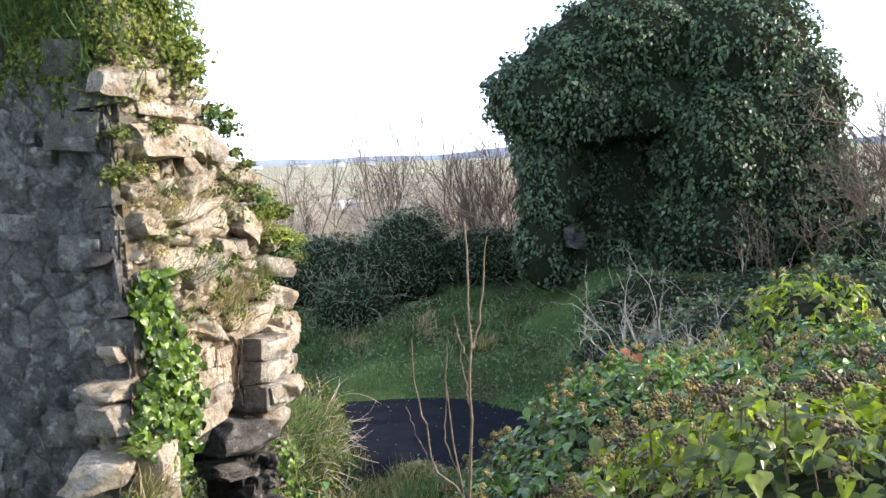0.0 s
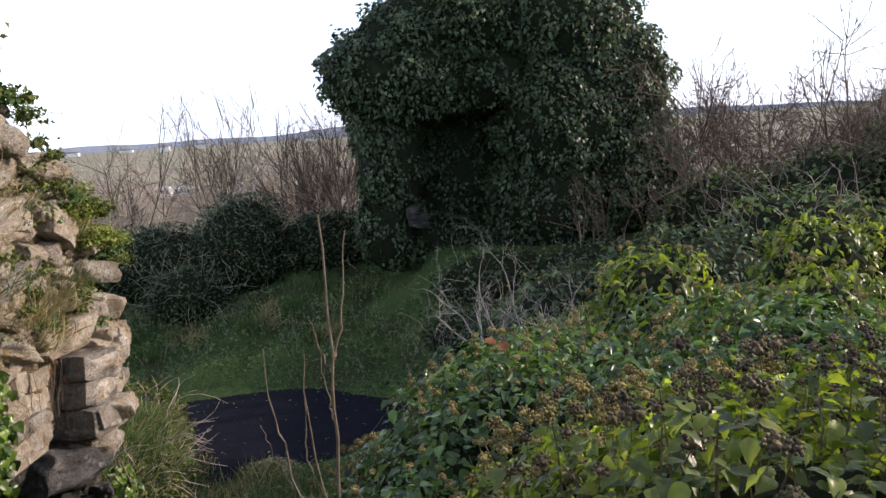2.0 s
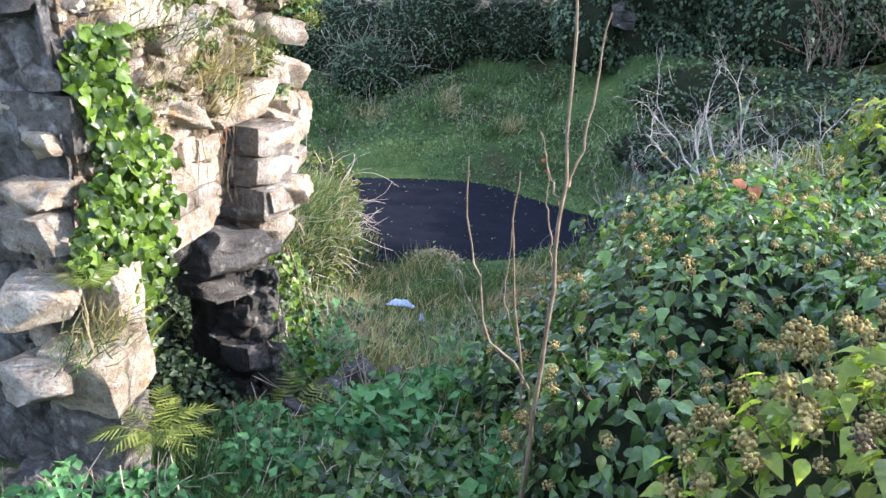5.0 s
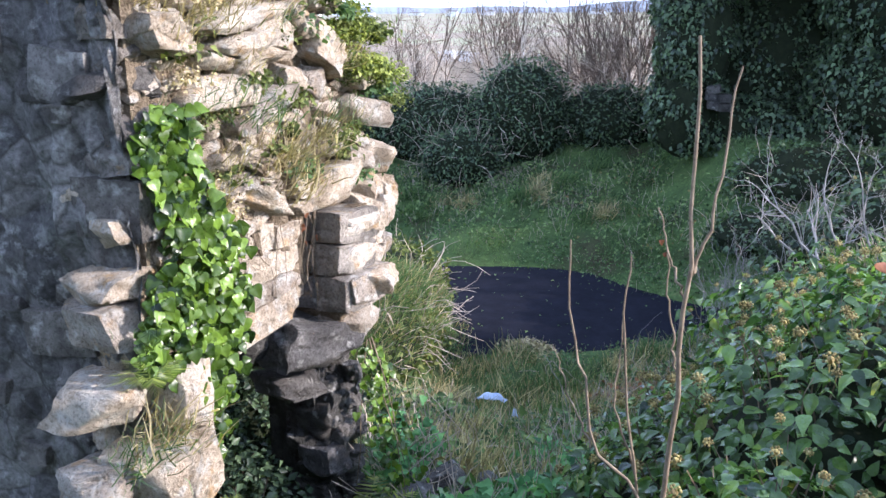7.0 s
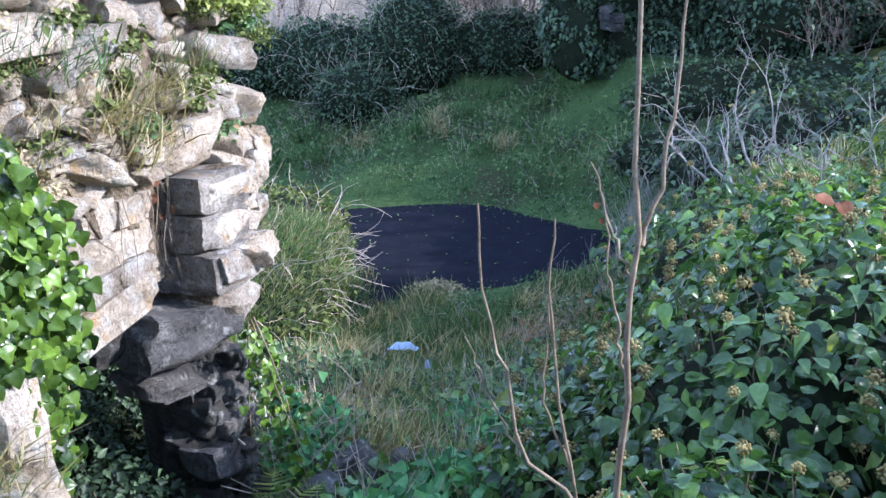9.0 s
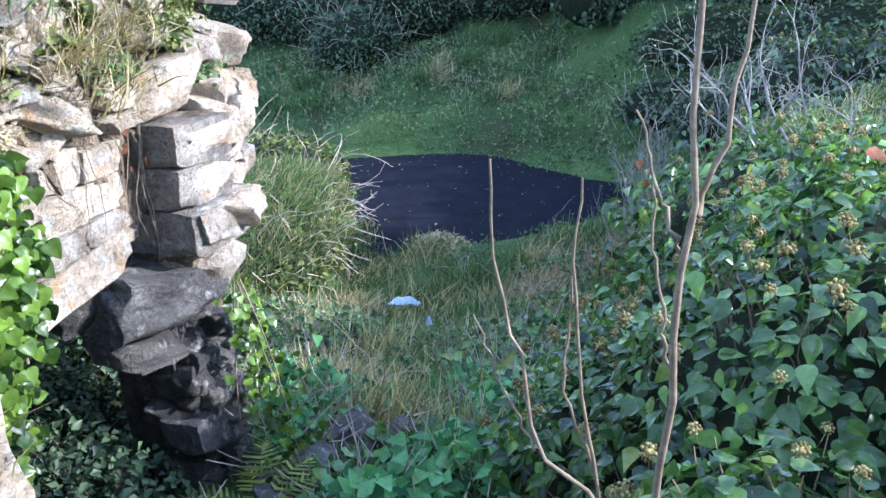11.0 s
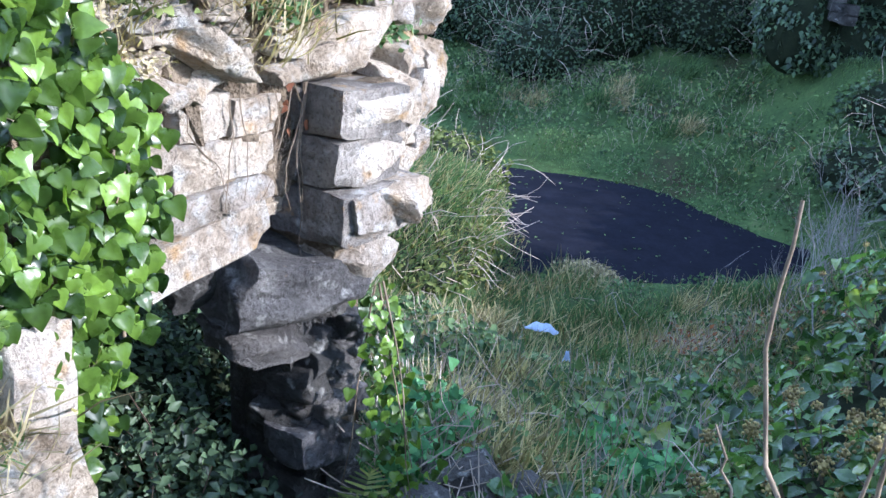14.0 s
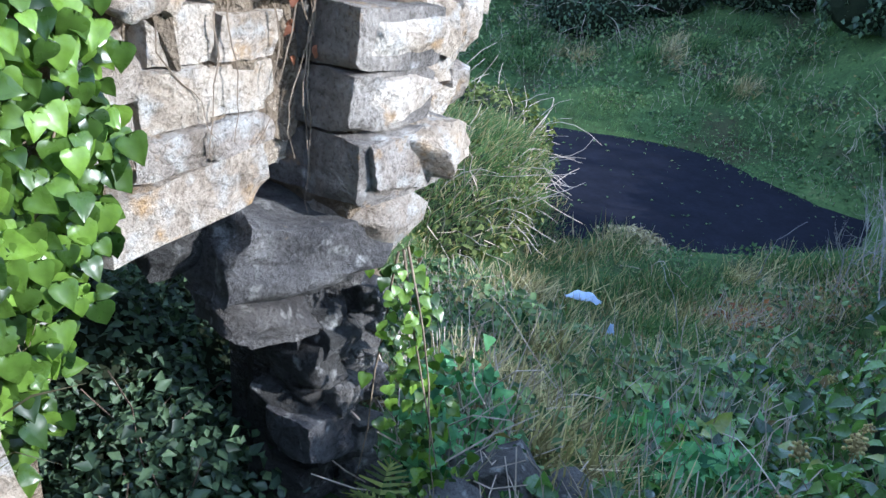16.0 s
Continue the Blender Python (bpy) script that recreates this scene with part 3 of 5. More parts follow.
    # the far pier stands forward: three squared blocks, one above the other, their ends broken
    for z, h, nn, w in ((0.775, 0.135, 0.11, 0.28), (0.637, 0.135, 0.10, 0.27), (0.487, 0.16, 0.12, 0.33)):
        lay(0.955 + w / 2, nn, z, w, h, 0.22, pier_sq, 0.02, r.uniform(-2, 2), 3)
        # thin pale stone over each block imitates its sunlit side
        lay(0.975 + w / 2, nn + 0.015, z, w * 0.86, h * 0.86, 0.10, lit, 0.04)
        lay(0.97, -0.05, z, 0.05, h * 0.9, 0.12, pier_sq, 0.03)
    lay(1.20, 0.185, 0.515, 0.17, 0.11, 0.20, lit, 0.06, -14, -20)
    for c, z, w, h in ((1.30, 0.79, 0.17, 0.13), (1.42, 0.75, 0.14, 0.14), (1.33, 0.67, 0.18, 0.11), (1.42, 0.60, 0.13, 0.12), (1.32, 0.55, 0.15, 0.12), (1.38, 0.47, 0.14, 0.10), (1.27, 0.42, 0.13, 0.10)):
        lay(c, 0.05 + r.uniform(-0.02, 0.03), z, w, h, 0.22, lit, 0.14)
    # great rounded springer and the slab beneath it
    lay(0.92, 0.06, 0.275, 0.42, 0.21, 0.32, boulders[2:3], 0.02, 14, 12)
    # pale stone put in for the springer's sunlit right face
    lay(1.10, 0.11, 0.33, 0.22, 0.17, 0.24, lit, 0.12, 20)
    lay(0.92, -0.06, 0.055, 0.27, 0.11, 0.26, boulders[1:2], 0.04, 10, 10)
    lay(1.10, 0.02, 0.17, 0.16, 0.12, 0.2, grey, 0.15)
    lay(0.74, -0.12, 0.345, 0.30, 0.16, 0.26, shade_stones, 0.08, 4)
    # rubble of the pier, its inner stones in the shade-darkened colour
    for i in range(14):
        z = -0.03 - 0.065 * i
        lay(1.10 + r.uniform(-0.03, 0.04) - 0.004 * i, r.uniform(-0.10, -0.04), z, r.uniform(0.13, 0.19), r.uniform(0.08, 0.13), 0.2, shade_stones, 0.2)
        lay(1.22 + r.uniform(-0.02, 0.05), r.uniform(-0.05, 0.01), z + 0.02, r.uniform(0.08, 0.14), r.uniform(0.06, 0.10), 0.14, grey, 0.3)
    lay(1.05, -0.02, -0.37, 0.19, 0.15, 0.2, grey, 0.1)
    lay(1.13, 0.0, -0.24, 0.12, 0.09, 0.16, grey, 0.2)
    # soffit and reveal inside the doorway, in stone darkened for shade
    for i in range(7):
        lay(1.06, -0.20 - 0.06 * i, 0.22 - 0.02 * i, 0.16, 0.20, 0.14, shade_stones, 0.2)
        lay(0.66 + 0.06 * (i % 3), -0.24 - 0.06 * i, 0.50, 0.46, 0.12, 0.14, shade_stones, 0.1)
    # corner stones of the standing wall, their ends broken
    z = 1.16
    while z < 2.75:
        h = r.uniform(0.09, 0.17)
        if abs(z + h / 2 - 1.45) > 0.09:
            lay(0.125 + r.uniform(-0.02, 0.03), r.uniform(-0.07, -0.02), z + h / 2, r.uniform(0.22, 0.28), h * 1.12, r.uniform(0.26, 0.4), corner, 0.05)
        z += h
    # near jamb: toothed corner blocks with ledges between
    for c, z, w, h, nn in ((0.06, 1.08, 0.16, 0.12, -0.06), (0.10, 0.955, 0.26, 0.12, -0.05), (0.02, 0.80, 0.25, 0.13, -0.06), (-0.02, 0.675, 0.22, 0.14, -0.06), (-0.07, 0.42, 0.26, 0.15, -0.05)):
        lay(c, nn, z, w, h, 0.27, lit, 0.05, r.uniform(-8, 8), r.uniform(-8, 8))
    lay(0.08, -0.05, 1.45, 0.26, 0.12, 0.40, grey[:1], 0.03, -2, 3)
    lay(0.07, 0.09, 0.40, 0.13, 0.27, 0.24, lit, 0.05)
    lay(0.00, 0.11, 0.14, 0.27, 0.25, 0.30, lit_sq, 0.04, -10)
    lay(-0.16, -0.02, 0.14, 0.20, 0.16, 0.24, lit, 0.1)
    lay(0.30, -0.12, 0.20, 0.13, 0.17, 0.14, lit, 0.1, 20)
    for c, z, w, h in ((0.10, 0.80, 0.2, 0.14), (0.10, 0.66, 0.2, 0.14), (0.06, 0.53, 0.2, 0.12), (0.05, 0.40, 0.18, 0.14), (0.04, 0.24, 0.2, 0.14)):
        lay(c, -0.11, z, w, h, 0.2, lit, 0.1)
    # lowest jamb stones, again in the shade-darkened colour
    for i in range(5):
        lay(0.10, -0.13, -0.12 - 0.22 * i, 0.2, 0.22, 0.26, shade_stones, 0.06)
    # broken ledge at the foot of the near jamb
    for ss, nn, ww in ((-0.22, -0.02, 0.3), (-0.02, 0.10, 0.28), (-0.30, -0.25, 0.3), (-0.10, 0.24, 0.22)):
        lay(ss, nn, -0.40 - 0.06 * abs(nn), ww, 0.20, 0.3, grey, 0.12)
    # the rendered outer face, in shade, running away from the broken end
    flush = stone_set(STONE_FACE, range(110, 120), True, 4)
    face = thing("wall_rendered", "shaded rubble wall face with flaking lime render", "ruined wall", kind="structure")
    a, b = Vector((-1.50, 4.16, 0)), Vector((-5.2, 4.75, 0))
    run = (b - a).normalized()
    back = Vector((-run.y, run.x, 0))
    if back.y < 0:
        back = -back
    L, nx, nz = (b - a).length, 90, 84
    vs, fs = [], []
    rr = np.random.default_rng(3)
    lump = rr.normal(size=(nz + 1, nx + 1))
    for _ in range(2):
        lump = (lump + np.roll(lump, 1, 0) + np.roll(lump, -1, 0) + np.roll(lump, 1, 1) + np.roll(lump, -1, 1)) / 3.2
    for k in range(nz + 1):
        for i in range(nx + 1):
            z = -1.5 + 4.4 * k / nz
            p = a + run * (L * (i / nx) ** 1.5) - back * (0.018 * lump[k, i])
            vs.append((p.x, p.y, z))
    for k in range(nz):
        for i in range(nx):
            q = k * (nx + 1) + i
            fs.append((q, q + nx + 1, q + nx + 2, q + 1))
    n0 = len(vs)
    put("render_coat", vs, fs, PLASTER, face, "grey weathered lime render")
    bm = bmesh.new()
    c = []
    for z in (-1.5, 2.85):
        for p in (a + back * 0.04, b + back * 0.04, b + back * 0.26, a + back * 0.26):
            c.append(Vector((p.x, p.y, z)))
    rough_block(bm, c, 0.0, r, 1)
    part("core", bm, CORE, face)
    for i in range(80):
        t, z = r.uniform(0.0, 1.6), r.uniform(-0.6, 2.75)
        sz = r.choice((r.uniform(0.07, 0.14), r.uniform(0.14, 0.34)))
        p = a + run * t + back * (r.uniform(0.066, 0.084) - (0.015 if t < 0.35 and z > 1.2 else 0)) + Vector((0, 0, z))
        m = Matrix.Translation(p) @ Euler((r.gauss(0, 0.04), r.gauss(0, 0.12), math.atan2(run.y, run.x) + r.gauss(0, 0.03))).to_matrix().to_4x4() @ Matrix.Diagonal((sz, 0.2, sz * r.uniform(0.5, 0.8), 1))
        piece("stone", r.choice(flush), m, face)


build_wall()


def doorway_shade_wall():
    r = random.Random(4)
    w = thing("wall_doorway_shade", "added unseen wall that shades the space behind the doorway", "ruined wall", kind="structure")
    # unseen wall, added to keep light out of the doorway
    bm = bmesh.new()
    for x0, x1, top in ((-1.5, -2.1, 0.5), (-2.05, -5.2, 2.1)):
        c = [Vector((x, y, z)) for z in (-1.6, top) for x, y in ((x0, 5.85 + 0.15 * (-1.5 - x0)), (x1, 5.85 + 0.15 * (-1.5 - x1)), (x1, 6.2 + 0.15 * (-1.5 - x1)), (x0, 6.2 + 0.15 * (-1.5 - x0)))]
        rough_block(bm, c, 0.05, r, 6)
    part("core", bm, CORE, w)


doorway_shade_wall()


def south_screen():
    """Plain wall added unseen behind the start of the way, to cut southern skylight."""
    r = random.Random(14)
    w = thing("screen_south", "unseen added wall that blocks the southern sky", "ruined wall", kind="structure")
    bm = bmesh.new()
    c = [Vector((x, y, z)) for z in (-0.2, 4.2) for x, y in ((-5.4, -1.9), (2.4, -1.7), (2.4, -1.2), (-5.4, -1.4))]
    rough_block(bm, c, 0.06, r, 14)
    part("core", bm, PLASTER, w, "grey rubble of the added wall")


south_screen()

# ---------------------------------------------------------------- ivy bushes


def lump_points(lumps, density, r, inset=0.0, low=-0.5):
    """Points and outward normals on the outside of a heap of ellipsoids."""
    ps, ns = [], []
    for j, (cx, cy, cz, rx, ry, rz) in enumerate(lumps):
        area = 4 * np.pi * ((rx * ry) ** 1.6 / 3 + (rx * rz) ** 1.6 / 3 + (ry * rz) ** 1.6 / 3) ** (1 / 1.6)
        n = int(area * density)
        d = rand_dirs(n, r)
        d = d[d[:, 2] > low]
        bumpy = 1 + 0.07 * np.sin(5 * d[:, 0] * rx / 0.5 + j) * np.sin(5 * d[:, 1] * ry / 0.5 + 2 * j) + 0.05 * np.sin(11 * d[:, 2] + 9 * d[:, 0] + j)
        p = np.array([cx, cy, cz]) + d * np.array([rx, ry, rz]) * (bumpy * (1 - inset * r.uniform(0, 1, len(d)) ** 1.5))[:, None]
        keep = np.ones(len(p), dtype=bool)
        for i, (ax, ay, az, sx, sy, sz) in enumerate(lumps):
            if i != j:
                q = (p - np.array([ax, ay, az])) / np.array([sx, sy, sz])
                keep &= (q ** 2).sum(1) > 0.72
        ps.append(p[keep])
        ns.append(unit(d / np.array([rx, ry, rz]))[keep])
    return np.concatenate(ps), np.concatenate(ns)


# filler bodies that block light and darken the gaps in the foliage
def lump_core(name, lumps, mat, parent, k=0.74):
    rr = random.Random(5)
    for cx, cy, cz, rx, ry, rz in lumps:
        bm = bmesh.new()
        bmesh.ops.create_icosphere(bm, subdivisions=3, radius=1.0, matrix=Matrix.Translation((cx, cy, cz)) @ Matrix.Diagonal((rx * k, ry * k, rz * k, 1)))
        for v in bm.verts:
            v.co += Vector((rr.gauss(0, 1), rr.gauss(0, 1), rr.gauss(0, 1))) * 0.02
        part(name, bm, mat, parent, "near-black fill standing for the shade inside")


def umbel_mesh(mat, n=19, knob=0.21):
    """A round ivy flower head: small knobs on short stalks."""
    bm = bmesh.new()
    g = math.pi * (3 - 5 ** 0.5)
    for i in range(n):
        z = 1 - 1.6 * (i + 0.5) / n
        a = (1 - z * z) ** 0.5
        c = Vector((a * math.cos(g * i), a * math.sin(g * i), z))
        bmesh.ops.create_icosphere(bm, subdivisions=1, radius=knob, matrix=Matrix.Translation(c * 0.85))
    bmesh.ops.create_icosphere(bm, subdivisions=1, radius=0.55)
    bmesh.ops.create_cone(bm, cap_ends=False, segments=4, radius1=0.06, radius2=0.05, depth=2.2, matrix=Matrix.Translation((0, 0, -1.1)))
    me = bpy.data.meshes.new("flower_head")
    bm.to_mesh(me)
    bm.free()
    me.materials.append(mat)
    return me


UMBEL, UMBEL_DARK = umbel_mesh(BERRY), umbel_mesh(BERRY_DARK, 15, 0.24)


def leaf_mesh(template, mat):
    v, f = template
    me = bpy.data.meshes.new("leaf")
    me.from_pydata([tuple(a) for a in v], [], [tuple(int(i) for i in q) for q in f])
    for p in me.polygons:
        p.use_smooth = True
    me.materials.append(mat)
    return me


def leaf_pose(p, rot, s):
    m = Matrix([[*(rot[i] * s), p[i]] for i in range(3)] + [[0, 0, 0, 1]])
    return m


def nearest_lump(lumps, q):
    return min(lumps, key=lambda L: sum(((q[i] - L[i]) / L[i + 3]) ** 2 for i in range(3)))


def c_at(lumps, q):
    return np.array(nearest_lump(lumps, q)[:3])


def depth_in(lumps, q):
    """How far out in its lump a point lies: 1 on the skin."""
    L = nearest_lump(lumps, q)
    return sum(((q[i] - L[i]) / L[i + 3]) ** 2 for i in range(3)) ** 0.5


def ivy_bush(label, lumps, density, size, mat, seed, heads=0, single=0, template=OVATE, group="ivy bushes", near=None, head_size=0.022, head=None):
    r = np.random.default_rng(seed)
    bush = thing("ivy_bush", label, "bush", group)
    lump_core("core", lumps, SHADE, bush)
    p, n = lump_points(lumps, density, r, 0.3)
    N = len(p)
    norm = unit(n * 0.75 + np.array([0, 0, 0.5]) + r.normal(size=(N, 3)) * 0.45)
    tip = unit(n * 0.5 + np.array([0, 0, -0.75]) + r.normal(size=(N, 3)) * 0.55)
    rot = turns(norm, tip)
    s = size * r.uniform(0.6, 1.25, N)
    order = np.arange(N)
    if single and near is not None:
        order = np.argsort(np.linalg.norm(p - np.array(near), axis=1))
        me = leaf_mesh(template, mat)
        for i in order[:single]:
            piece("leaf", me, leaf_pose(p[i], rot[i], s[i]), bush)
        order = order[single:]
    close = 2500 if single else 0
    lean = OVATE_LEAN if template is OVATE else template
    v, f = scatter(*template, p[order[:close]], rot[order[:close]], s[order[:close]])
    if close:
        tagged(put("foliage", v, f, mat, bush, "", True), kind="stuff")
    order = order[close:]
    v, f = scatter(*lean, p[order], rot[order], s[order])
    tagged(put("foliage", v, f, mat, bush, "", True), kind="stuff")
    # leaf stalks and shoots
    k = min(N, int(N * 0.12))
    pick = r.choice(N, k, replace=False)
    st = p[pick] - n[pick] * 0.14
    paths = walk_twigs(st, n[pick] + np.array([0, 0, 0.5]), r.uniform(0.1, 0.24, k), 4, 0.2, 0.1, r)
    v, f = tubes(paths, np.tile(np.linspace(0.004, 0.0015, 4), (k, 1)), 3)
    tagged(put("shoot_stuff", v, f, BARK, bush), kind="stuff")
    if heads:
        up = np.where(n[:, 2] > 0.15)[0]
        for i in r.choice(up, min(heads, len(up)), replace=False):
            q = (p[i] - c_at(lumps, p[i])) * r.uniform(1.0, 1.12) / max(0.7, depth_in(lumps, p[i])) + c_at(lumps, p[i]) + np.array([0, 0, r.uniform(0.01, 0.05)])
            d = Vector(n[i] * 0.5 + np.array([0, 0, 1]) + r.normal(size=3) * 0.3)
            hs = head_size * r.uniform(0.7, 1.3)
            piece("flower_head", head or UMBEL, Matrix.Translation(q) @ d.to_track_quat("Z", "Y").to_matrix().to_4x4() @ Matrix.Diagonal((hs, hs, hs, 1)), bush, "")
    return bush


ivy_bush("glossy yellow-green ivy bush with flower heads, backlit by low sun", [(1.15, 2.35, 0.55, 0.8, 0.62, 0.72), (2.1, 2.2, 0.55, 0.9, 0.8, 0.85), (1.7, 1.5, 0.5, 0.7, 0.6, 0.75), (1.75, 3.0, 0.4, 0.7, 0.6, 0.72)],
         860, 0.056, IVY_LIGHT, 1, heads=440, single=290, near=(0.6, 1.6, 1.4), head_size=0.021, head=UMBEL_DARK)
ivy_bush("yellow-green ivy bush with pale flower heads, sunlight put into its leaf colour", [(1.0, 3.15, 0.3, 0.55, 0.45, 0.66), (1.55, 3.5, 0.3, 0.6, 0.5, 0.64)],
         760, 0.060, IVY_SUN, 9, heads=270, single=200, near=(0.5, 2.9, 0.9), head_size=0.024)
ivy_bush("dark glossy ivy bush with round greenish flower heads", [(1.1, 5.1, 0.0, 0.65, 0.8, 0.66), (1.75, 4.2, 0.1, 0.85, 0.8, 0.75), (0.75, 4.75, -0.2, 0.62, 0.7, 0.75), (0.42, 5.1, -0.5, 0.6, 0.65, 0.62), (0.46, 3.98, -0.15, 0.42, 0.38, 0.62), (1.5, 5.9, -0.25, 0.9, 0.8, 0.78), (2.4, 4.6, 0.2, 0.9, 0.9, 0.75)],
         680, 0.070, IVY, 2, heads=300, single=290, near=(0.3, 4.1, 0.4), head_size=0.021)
ivy_bush("dark ivy heap on the slope", [(1.7, 7.3, -0.55, 1.2, 1.1, 0.75), (2.9, 6.6, -0.2, 1.2, 1.1, 0.75), (1.0, 6.7, -1.0, 0.8, 0.8, 0.7)], 220, 0.085, IVY, 3, heads=40)
DROOP = leaf_template([(0.02, 0), (0.20, 0.2), (0.24, 0.45), (0.10, 0.8), (0.01, 1.0)], 0.5, 0.25)
ivy_bush("rounded ivy bush with drooping yellow-green leaves", [(3.0, 8.0, -0.05, 0.62, 0.6, 0.78), (2.6, 7.9, -0.4, 0.5, 0.5, 0.6), (3.45, 8.1, -0.35, 0.5, 0.55, 0.65)], 230, 0.115, IVY_LIGHT, 4, heads=45, template=DROOP, head_size=0.028)
ivy_bush("rounded ivy bush in low sun", [(5.2, 9.0, -0.05, 0.72, 0.7, 0.82), (6.2, 9.2, -0.1, 0.8, 0.7, 0.8), (4.75, 8.7, -0.5, 0.6, 0.6, 0.6)], 220, 0.10, IVY_LIGHT, 5, heads=60, template=DROOP, head_size=0.028)
ivy_bush("sunlit ivy bush with brown flower heads", [(2.75, 6.2, 0.0, 0.42, 0.45, 0.62), (3.2, 6.4, -0.1, 0.5, 0.5, 0.62)], 260, 0.10, IVY_LIGHT, 7, heads=45, template=DROOP, head_size=0.026)
ivy_bush("sunlit ivy bush with brown flower heads", [(3.9, 6.8, 0.0, 0.6, 0.55, 0.66), (4.6, 6.7, -0.1, 0.6, 0.6, 0.66), (4.2, 5.9, 0.0, 0.55, 0.5, 0.55)], 240, 0.10, IVY_LIGHT, 8, heads=60, template=DROOP, head_size=0.026)
ivy_bush("low dark ivy bush", [(3.6, 10.2, -0.9, 1.2, 1.1, 0.7), (5.2, 12.4, -0.6, 1.5, 1.3, 0.9), (3.6, 5.2, -0.1, 0.8, 0.9, 0.62), (6.0, 7.2, -0.3, 1.2, 1.0, 0.75), (3.4, 12.6, -1.0, 1.1, 1.0, 0.75)], 150, 0.10, IVY_FAR, 6, heads=40)

# ---------------------------------------------------------------- tower under ivy


def build_tower():
    r = np.random.default_rng(21)
    tower = thing("ivy_clad_tower", "ruined stone tower smothered in dark ivy", "ruined tower")
    bm = bmesh.new()
    rr = random.Random(2)
    c = [Vector(p) for p in ((1.3, 20.6, -1.6), (7.0, 20.6, -1.6), (7.0, 24, -1.6), (1.3, 24, -1.6), (1.6, 20.7, 4.6), (6.7, 20.7, 4.7), (6.7, 23.6, 4.7), (1.6, 23.6, 4.6))]
    rough_block(bm, c, 0.12, rr, 9)
    part("masonry", bm, STONE_GREY, tower, "grey stone under the ivy")
    lumps = [(1.75, 19.5, 3.1, 2.0, 1.3, 1.3), (3.1, 19.6, 4.3, 1.9, 1.4, 1.25), (1.95, 19.5, 3.85, 1.35, 1.2, 1.05), (5.2, 19.6, 4.0, 1.9, 1.5, 1.5), (6.3, 19.6, 2.6, 1.5, 1.4, 1.7), (5.2, 19.3, 2.0, 1.6, 1.3, 1.9),
             (6.6, 19.7, 0.6, 1.5, 1.3, 1.6), (5.0, 19.4, 0.1, 1.6, 1.2, 1.5), (1.3, 19.7, 1.2, 0.8, 0.9, 1.7), (1.2, 19.7, -0.3, 0.8, 0.8, 1.1), (3.6, 19.5, 2.9, 1.2, 1.1, 0.9), (3.0, 20.7, 0.6, 1.7, 0.8, 2.3), (2.6, 19.9, -0.7, 1.3, 0.7, 0.7), (4.0, 19.6, -0.9, 1.2, 0.9, 0.7),
             (3.6, 22, 4.3, 2.4, 1.9, 1.2), (6.4, 22, 2.5, 1.6, 2.2, 2.6), (1.6, 22, 2.2, 1.2, 2.2, 2.4)]
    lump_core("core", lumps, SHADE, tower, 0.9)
    p, n = lump_points(lumps, 350, r, 0.17, -0.75)
    keep = p[:, 1] < 23
    p, n = p[keep], n[keep]
    N = len(p)
    clump = 0.16 * np.sin(3.3 * p[:, 0] + 1.7 * np.sin(2.6 * p[:, 2])) * np.sin(3.9 * p[:, 2] + 1.3 * p[:, 0])
    p = p + n * clump[:, None]
    norm = unit(n * 0.7 + np.array([0, 0, 0.45]) + r.normal(size=(N, 3)) * 0.5)
    tip = unit(n * 0.4 + np.array([0, 0, -0.9]) + r.normal(size=(N, 3)) * 0.5)
    v, f = scatter(*TINY, p, turns(norm, tip), 0.098 * r.uniform(0.6, 1.3, N))
    tagged(put("ivy_leaves", v, f, IVY_FAR, tower, "dense dark ivy leaves", True), kind="stuff")


build_tower()

# ---------------------------------------------------------------- thickets, trees


def bramble_heap(label, lumps, density, size, seed, mat=BRAMBLE, twigs=400, name="bramble_thicket"):
    r = np.random.default_rng(seed)
    t = thing(name, label, "thicket", "thickets round the hollow")
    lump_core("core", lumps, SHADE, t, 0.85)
    p, n = lump_points(lumps, density, r, 0.2)
    N = len(p)
    norm = unit(n * 0.6 + np.array([0, 0, 0.5]) + r.normal(size=(N, 3)) * 0.6)
    tip = unit(n * 0.5 + np.array([0, 0, -0.4]) + r.normal(size=(N, 3)) * 0.8)
    v, f = scatter(*SMALL, p, turns(norm, tip), size * r.uniform(0.6, 1.3, N))
    tagged(put("foliage", v, f, mat, t, "", True), kind="stuff")
    if twigs:
        pick = r.choice(N, twigs)
        paths = walk_twigs(p[pick] - n[pick] * 0.2, n[pick] + np.array([0, 0, 0.4]) + r.normal(size=(twigs, 3)) * 0.5, r.uniform(0.4, 1.1, twigs), 6, 0.25, -0.08, r)
        v, f = tubes(paths, np.tile(np.linspace(0.007, 0.003, 6), (twigs, 1)), 3)
        tagged(put("stem_stuff", v, f, PALETWIG, t), kind="stuff")
    return t


bramble_heap("dark bramble and ivy thicket beyond the pool", [(-2.4, 22.0, -0.8, 1.3, 1.2, 1.45), (-4.6, 22.4, -1.2, 1.8, 1.2, 1.2), (-0.4, 22.6, -1.0, 1.6, 1.2, 1.0), (-7.2, 22.5, -1.2, 2.0, 1.4, 1.3), (-3.6, 20.9, -1.7, 1.1, 0.8, 0.8)], 300, 0.075, 31, IVY_FAR, 700)
